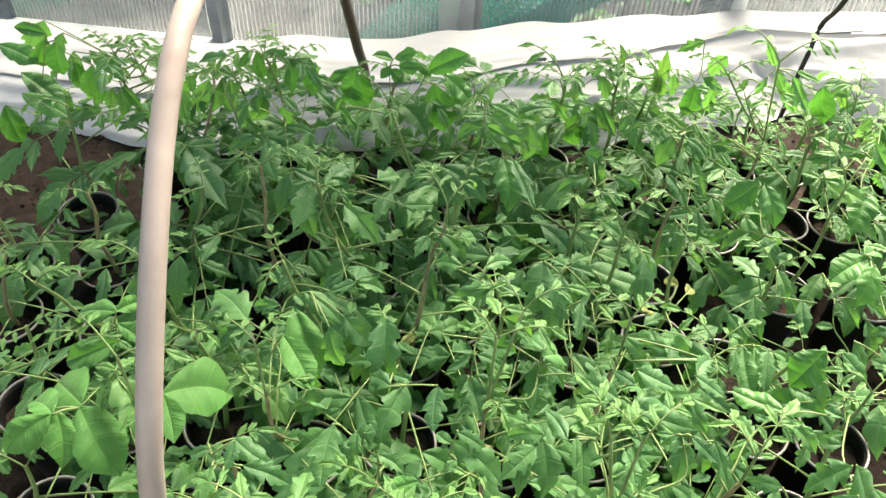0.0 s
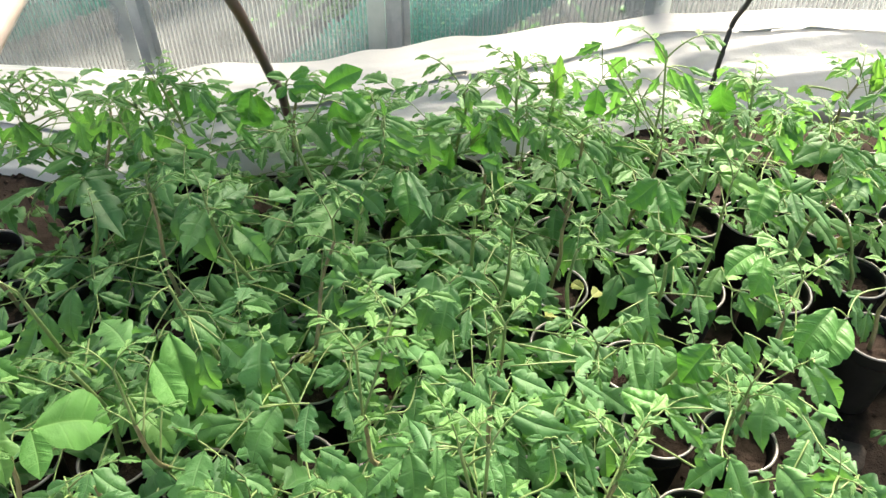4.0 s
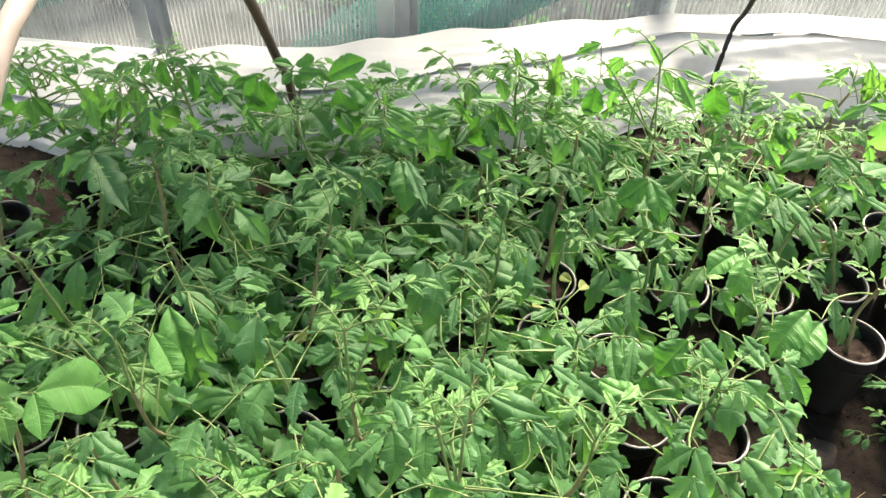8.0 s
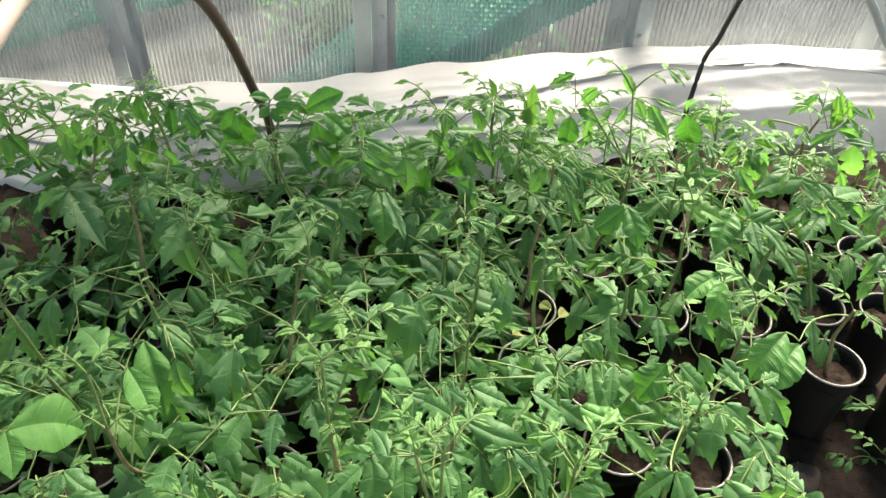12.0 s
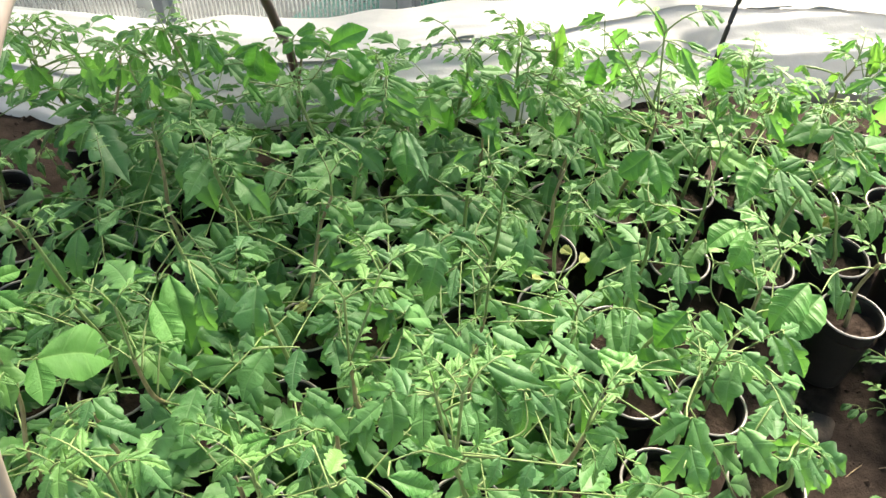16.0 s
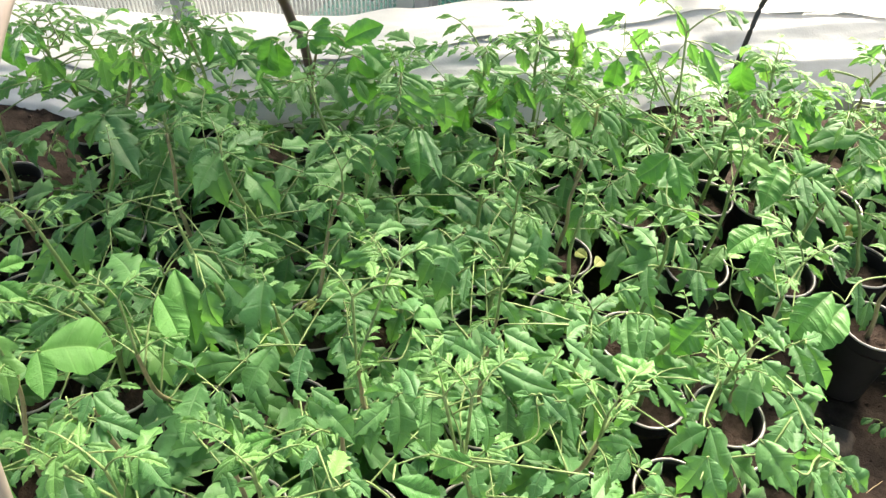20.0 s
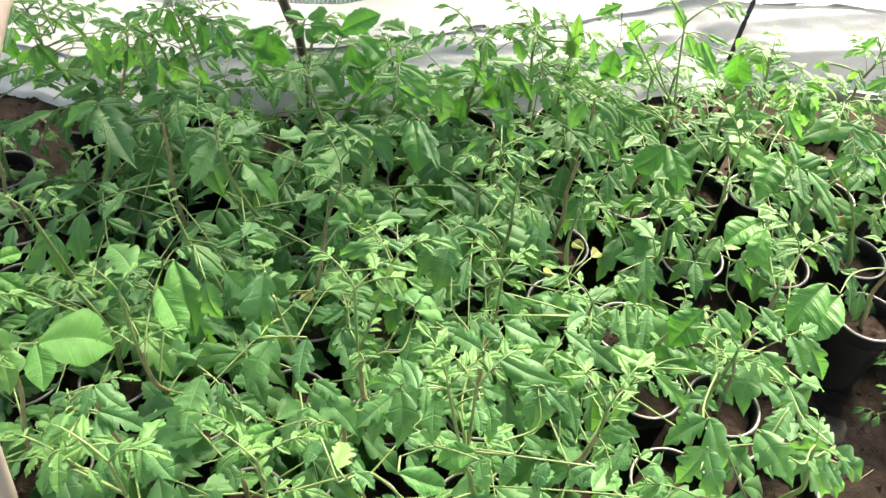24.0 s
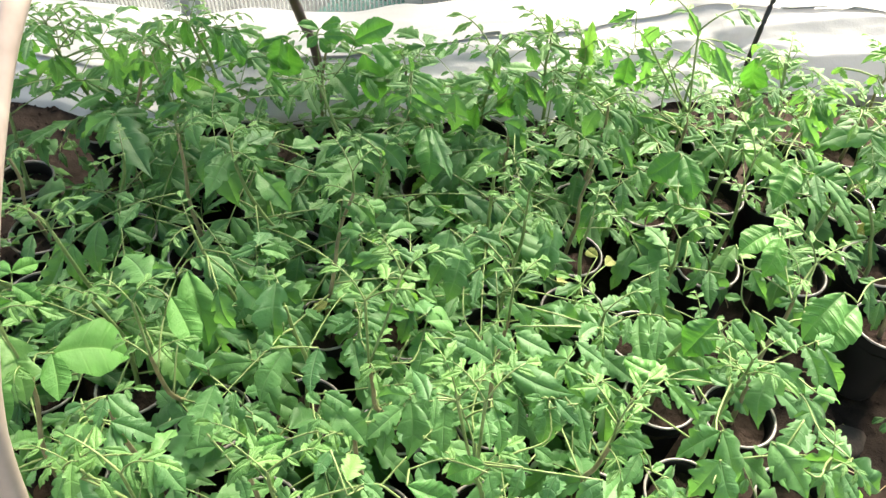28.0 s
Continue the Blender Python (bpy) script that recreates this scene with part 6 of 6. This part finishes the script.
leaf_at(p, ((0.278, 0.408, 0.264), (0.290, 0.453, 0.271), (0.292, 0.487, 0.278), (0.281, 0.513, 0.286),), ("B", (0.280, 0.517, 0.285), (0.250, 0.483, 0.273), 0.75, 0), ("T", (0.292, 0.510, 0.295), (0.319, 0.493, 0.288), 0.50, 0), ("T", (0.324, 0.463, 0.290), (0.314, 0.418, 0.278), 0.50, 0), ("T", (0.330, 0.475, 0.285), (0.355, 0.453, 0.277), 0.52, 0), ("T", (0.292, 0.462, 0.295), (0.318, 0.477, 0.289), 0.50, 0))
leaf_at(p, ((0.286, 0.444, 0.284), (0.268, 0.400, 0.291), (0.267, 0.363, 0.298), (0.255, 0.332, 0.306),), ("T", (0.264, 0.380, 0.305), (0.229, 0.358, 0.295), 0.60, 0), ("T", (0.265, 0.374, 0.315), (0.288, 0.337, 0.305), 0.55, 0), ("T", (0.260, 0.350, 0.310), (0.234, 0.321, 0.300), 0.55, 0), ("T", (0.264, 0.353, 0.305), (0.277, 0.323, 0.297), 0.50, 0))
tip_at(p, (0.301, 0.459, 0.310), 0.034)
p = seedling(0.400, 0.430, 0.223, (-0.006, -0.005), "tomato", 0, 0.105)
leaf_at(p, ((0.362, 0.385, 0.251), (0.323, 0.404, 0.266),), ("T", (0.324, 0.404, 0.265), (0.349, 0.364, 0.254), 0.50, 0), ("T", (0.350, 0.424, 0.275), (0.333, 0.393, 0.266), 0.50, 0))
p = seedling(-0.180, 0.220, 0.340, (-0.002, 0.030), "tomato", 3, 0.125)
leaf_at(p, (), ("Y", (-0.234, 0.246, 0.335), (-0.237, 0.232, 0.332), 0.40, 0), ("Y", (-0.215, 0.248, 0.345), (-0.206, 0.223, 0.338), 0.35, 0), ("Y", (-0.203, 0.244, 0.340), (-0.211, 0.262, 0.336), 0.35, 0), ("Y", (-0.220, 0.244, 0.335), (-0.244, 0.263, 0.329), 0.35, 0), ("Y", (-0.188, 0.238, 0.345), (-0.176, 0.227, 0.341), 0.40, 0))
tip_at(p, (-0.182, 0.250, 0.340), 0.042)
tip_at(p, (-0.222, 0.254, 0.330), 0.034)
p = seedling(-0.070, 0.220, 0.340, (-0.009, 0.049), "tomato", 3, 0.125)
leaf_at(p, ((-0.076, 0.268, 0.311), (-0.095, 0.279, 0.326),), ("Y", (-0.096, 0.280, 0.325), (-0.097, 0.304, 0.320), 0.35, 0), ("Y", (-0.094, 0.274, 0.335), (-0.107, 0.257, 0.330), 0.40, 0), ("Y", (-0.093, 0.276, 0.330), (-0.072, 0.291, 0.324), 0.30, 0), ("T", (-0.104, 0.269, 0.325), (-0.094, 0.251, 0.320), 0.45, 0))
tip_at(p, (-0.079, 0.269, 0.340), 0.036)
p = seedling(0.040, 0.235, 0.319, (-0.013, 0.046), "tomato", 3, 0.125)
leaf_at(p, ((-0.001, 0.280, 0.321), (-0.017, 0.261, 0.336),), ("Y", (-0.020, 0.273, 0.335), (-0.018, 0.302, 0.329), 0.50, 0), ("T", (-0.036, 0.288, 0.345), (-0.040, 0.267, 0.340), 0.40, 0), ("T", (-0.006, 0.269, 0.340), (0.008, 0.261, 0.336), 0.50, 0))
p = seedling(0.150, 0.250, 0.240, (0.000, 0.000), "tomato", 3, 0.125)
p = seedling(0.260, 0.280, 0.276, (0.001, 0.046), "tomato", 2, 0.125)
p = seedling(0.370, 0.310, 0.240, (0.000, 0.000), "tomato", 2, 0.118)


# ---- small things on the soil ----
def clod_mesh(name, mat, seed, rough=0.25):
    """An uneven lump about 1 across."""
    bm = bmesh.new()
    bmesh.ops.create_icosphere(bm, subdivisions=2, radius=0.5)
    for v in bm.verts:
        v.co *= 1 + rough * noise.noise(v.co * 2.2 + Vector((seed * 7, 0, 0))) + rough * 0.5 * noise.noise(v.co * 6 + Vector((0, seed * 5, 0)))
    return mesh_of(name, bm, mat)


stone = new("stone", clod_mesh("stone", MAT_STONE, 3, 0.3))
stone.matrix_basis = pose(0.525, 0.59, 0.006, 0, 0, 35) @ Matrix.Diagonal((0.06, 0.045, 0.03, 1))
tagged(stone, "flat brown-grey stone half sunk in soil", "stone")


def crumb_field():
    rnd = random.Random(5)
    verts, faces = [], []
    oct_v = [(1, 0, 0), (-1, 0, 0), (0, 1, 0), (0, -1, 0), (0, 0, 1), (0, 0, -1)]
    oct_f = [(0, 2, 4), (2, 1, 4), (1, 3, 4), (3, 0, 4), (2, 0, 5), (1, 2, 5), (3, 1, 5), (0, 3, 5)]
    for k in range(2600):
        x, y = rnd.uniform(-0.95, 0.85), rnd.uniform(0.15, 1.3)
        r = rnd.uniform(0.0015, 0.006) * (1.7 if rnd.random() < 0.12 else 1)
        n = len(verts)
        for a, b, c in oct_v:
            j = rnd.uniform(0.6, 1.2)
            verts.append((x + a * r * j, y + b * r * rnd.uniform(0.6, 1.2), soil_height(x, y) + r * 0.3 + c * r * 0.7))
        faces += [tuple(n + i for i in f) for f in oct_f]
    me = bpy.data.meshes.new("soil_crumbs")
    me.from_pydata(verts, [], faces)
    me.materials.append(MAT_SOIL)
    return me


tagged(new("soil_crumbs", crumb_field()), "loose dark crumbs of earth on the bed", "soil", kind="stuff")


def straw_bits():
    """Dry stalk bits and root threads on the soil, past counting."""
    rnd = random.Random(9)
    bm = bmesh.new()
    for k in range(150):
        x, y = rnd.choice((rnd.uniform(-0.95, -0.35), rnd.uniform(0.35, 0.8), rnd.uniform(-0.3, 0.4))), rnd.uniform(0.35, 1.15)
        a, ln = rnd.uniform(0, 6.28), rnd.uniform(0.008, 0.04)
        z = soil_height(x, y) + 0.004
        p = Vector((x, y, z))
        d = Vector((math.cos(a), math.sin(a), rnd.uniform(-0.05, 0.2))) * ln
        tube(bm, [p, p + d * 0.5 + Vector((rnd.uniform(-0.002, 0.002), rnd.uniform(-0.002, 0.002), 0.002)), p + d], rnd.uniform(0.0004, 0.0009), 4, False)
    return bm


tagged(new("straw_bits", mesh_of("straw_bits", straw_bits(), MAT_STRAW)), "thin dry straw and root threads on the soil", "straw", kind="stuff")


def weed(x, y, size, seed):
    """A tiny weed with a few pairs of leaves."""
    rnd = random.Random(seed)
    plant = tagged(new("weed"), "tiny pale green weed sprouting from the soil", "weed", "weeds on the soil")
    plant.location = (x, y, soil_height(x, y))
    for k in range(rnd.randint(5, 7)):
        az = rnd.uniform(0, 6.28)
        tip = Vector((math.cos(az) * size * rnd.uniform(0.3, 0.8), math.sin(az) * size * rnd.uniform(0.3, 0.8), size * rnd.uniform(0.4, 1.0)))
        stalk = part("stalk", tube(bmesh.new(), smooth_line([Vector((0, 0, -0.004)), tip * 0.5 + Vector((0, 0, size * 0.12)), tip], 3), 0.0006, 4), MAT_STEM, plant)
        way = Vector((math.cos(az), math.sin(az), -0.2)).normalized()
        xa = way.cross(Vector((0, 0, 1))).normalized()
        za = xa.cross(way)
        s = size * rnd.uniform(0.35, 0.6)
        m = Matrix(((xa.x * s, way.x * s, za.x * s, tip.x), (xa.y * s, way.y * s, za.y * s, tip.y), (xa.z * s, way.z * s, za.z * s, tip.z), (0, 0, 0, 1)))
        child("leaflet", rnd.choice(LEAFLETS["small"]), stalk, m)


weed(0.60, 0.635, 0.032, 1)
weed(0.635, 0.64, 0.026, 2)
weed(0.60, 0.50, 0.04, 3)
weed(-0.76, 0.93, 0.03, 4)
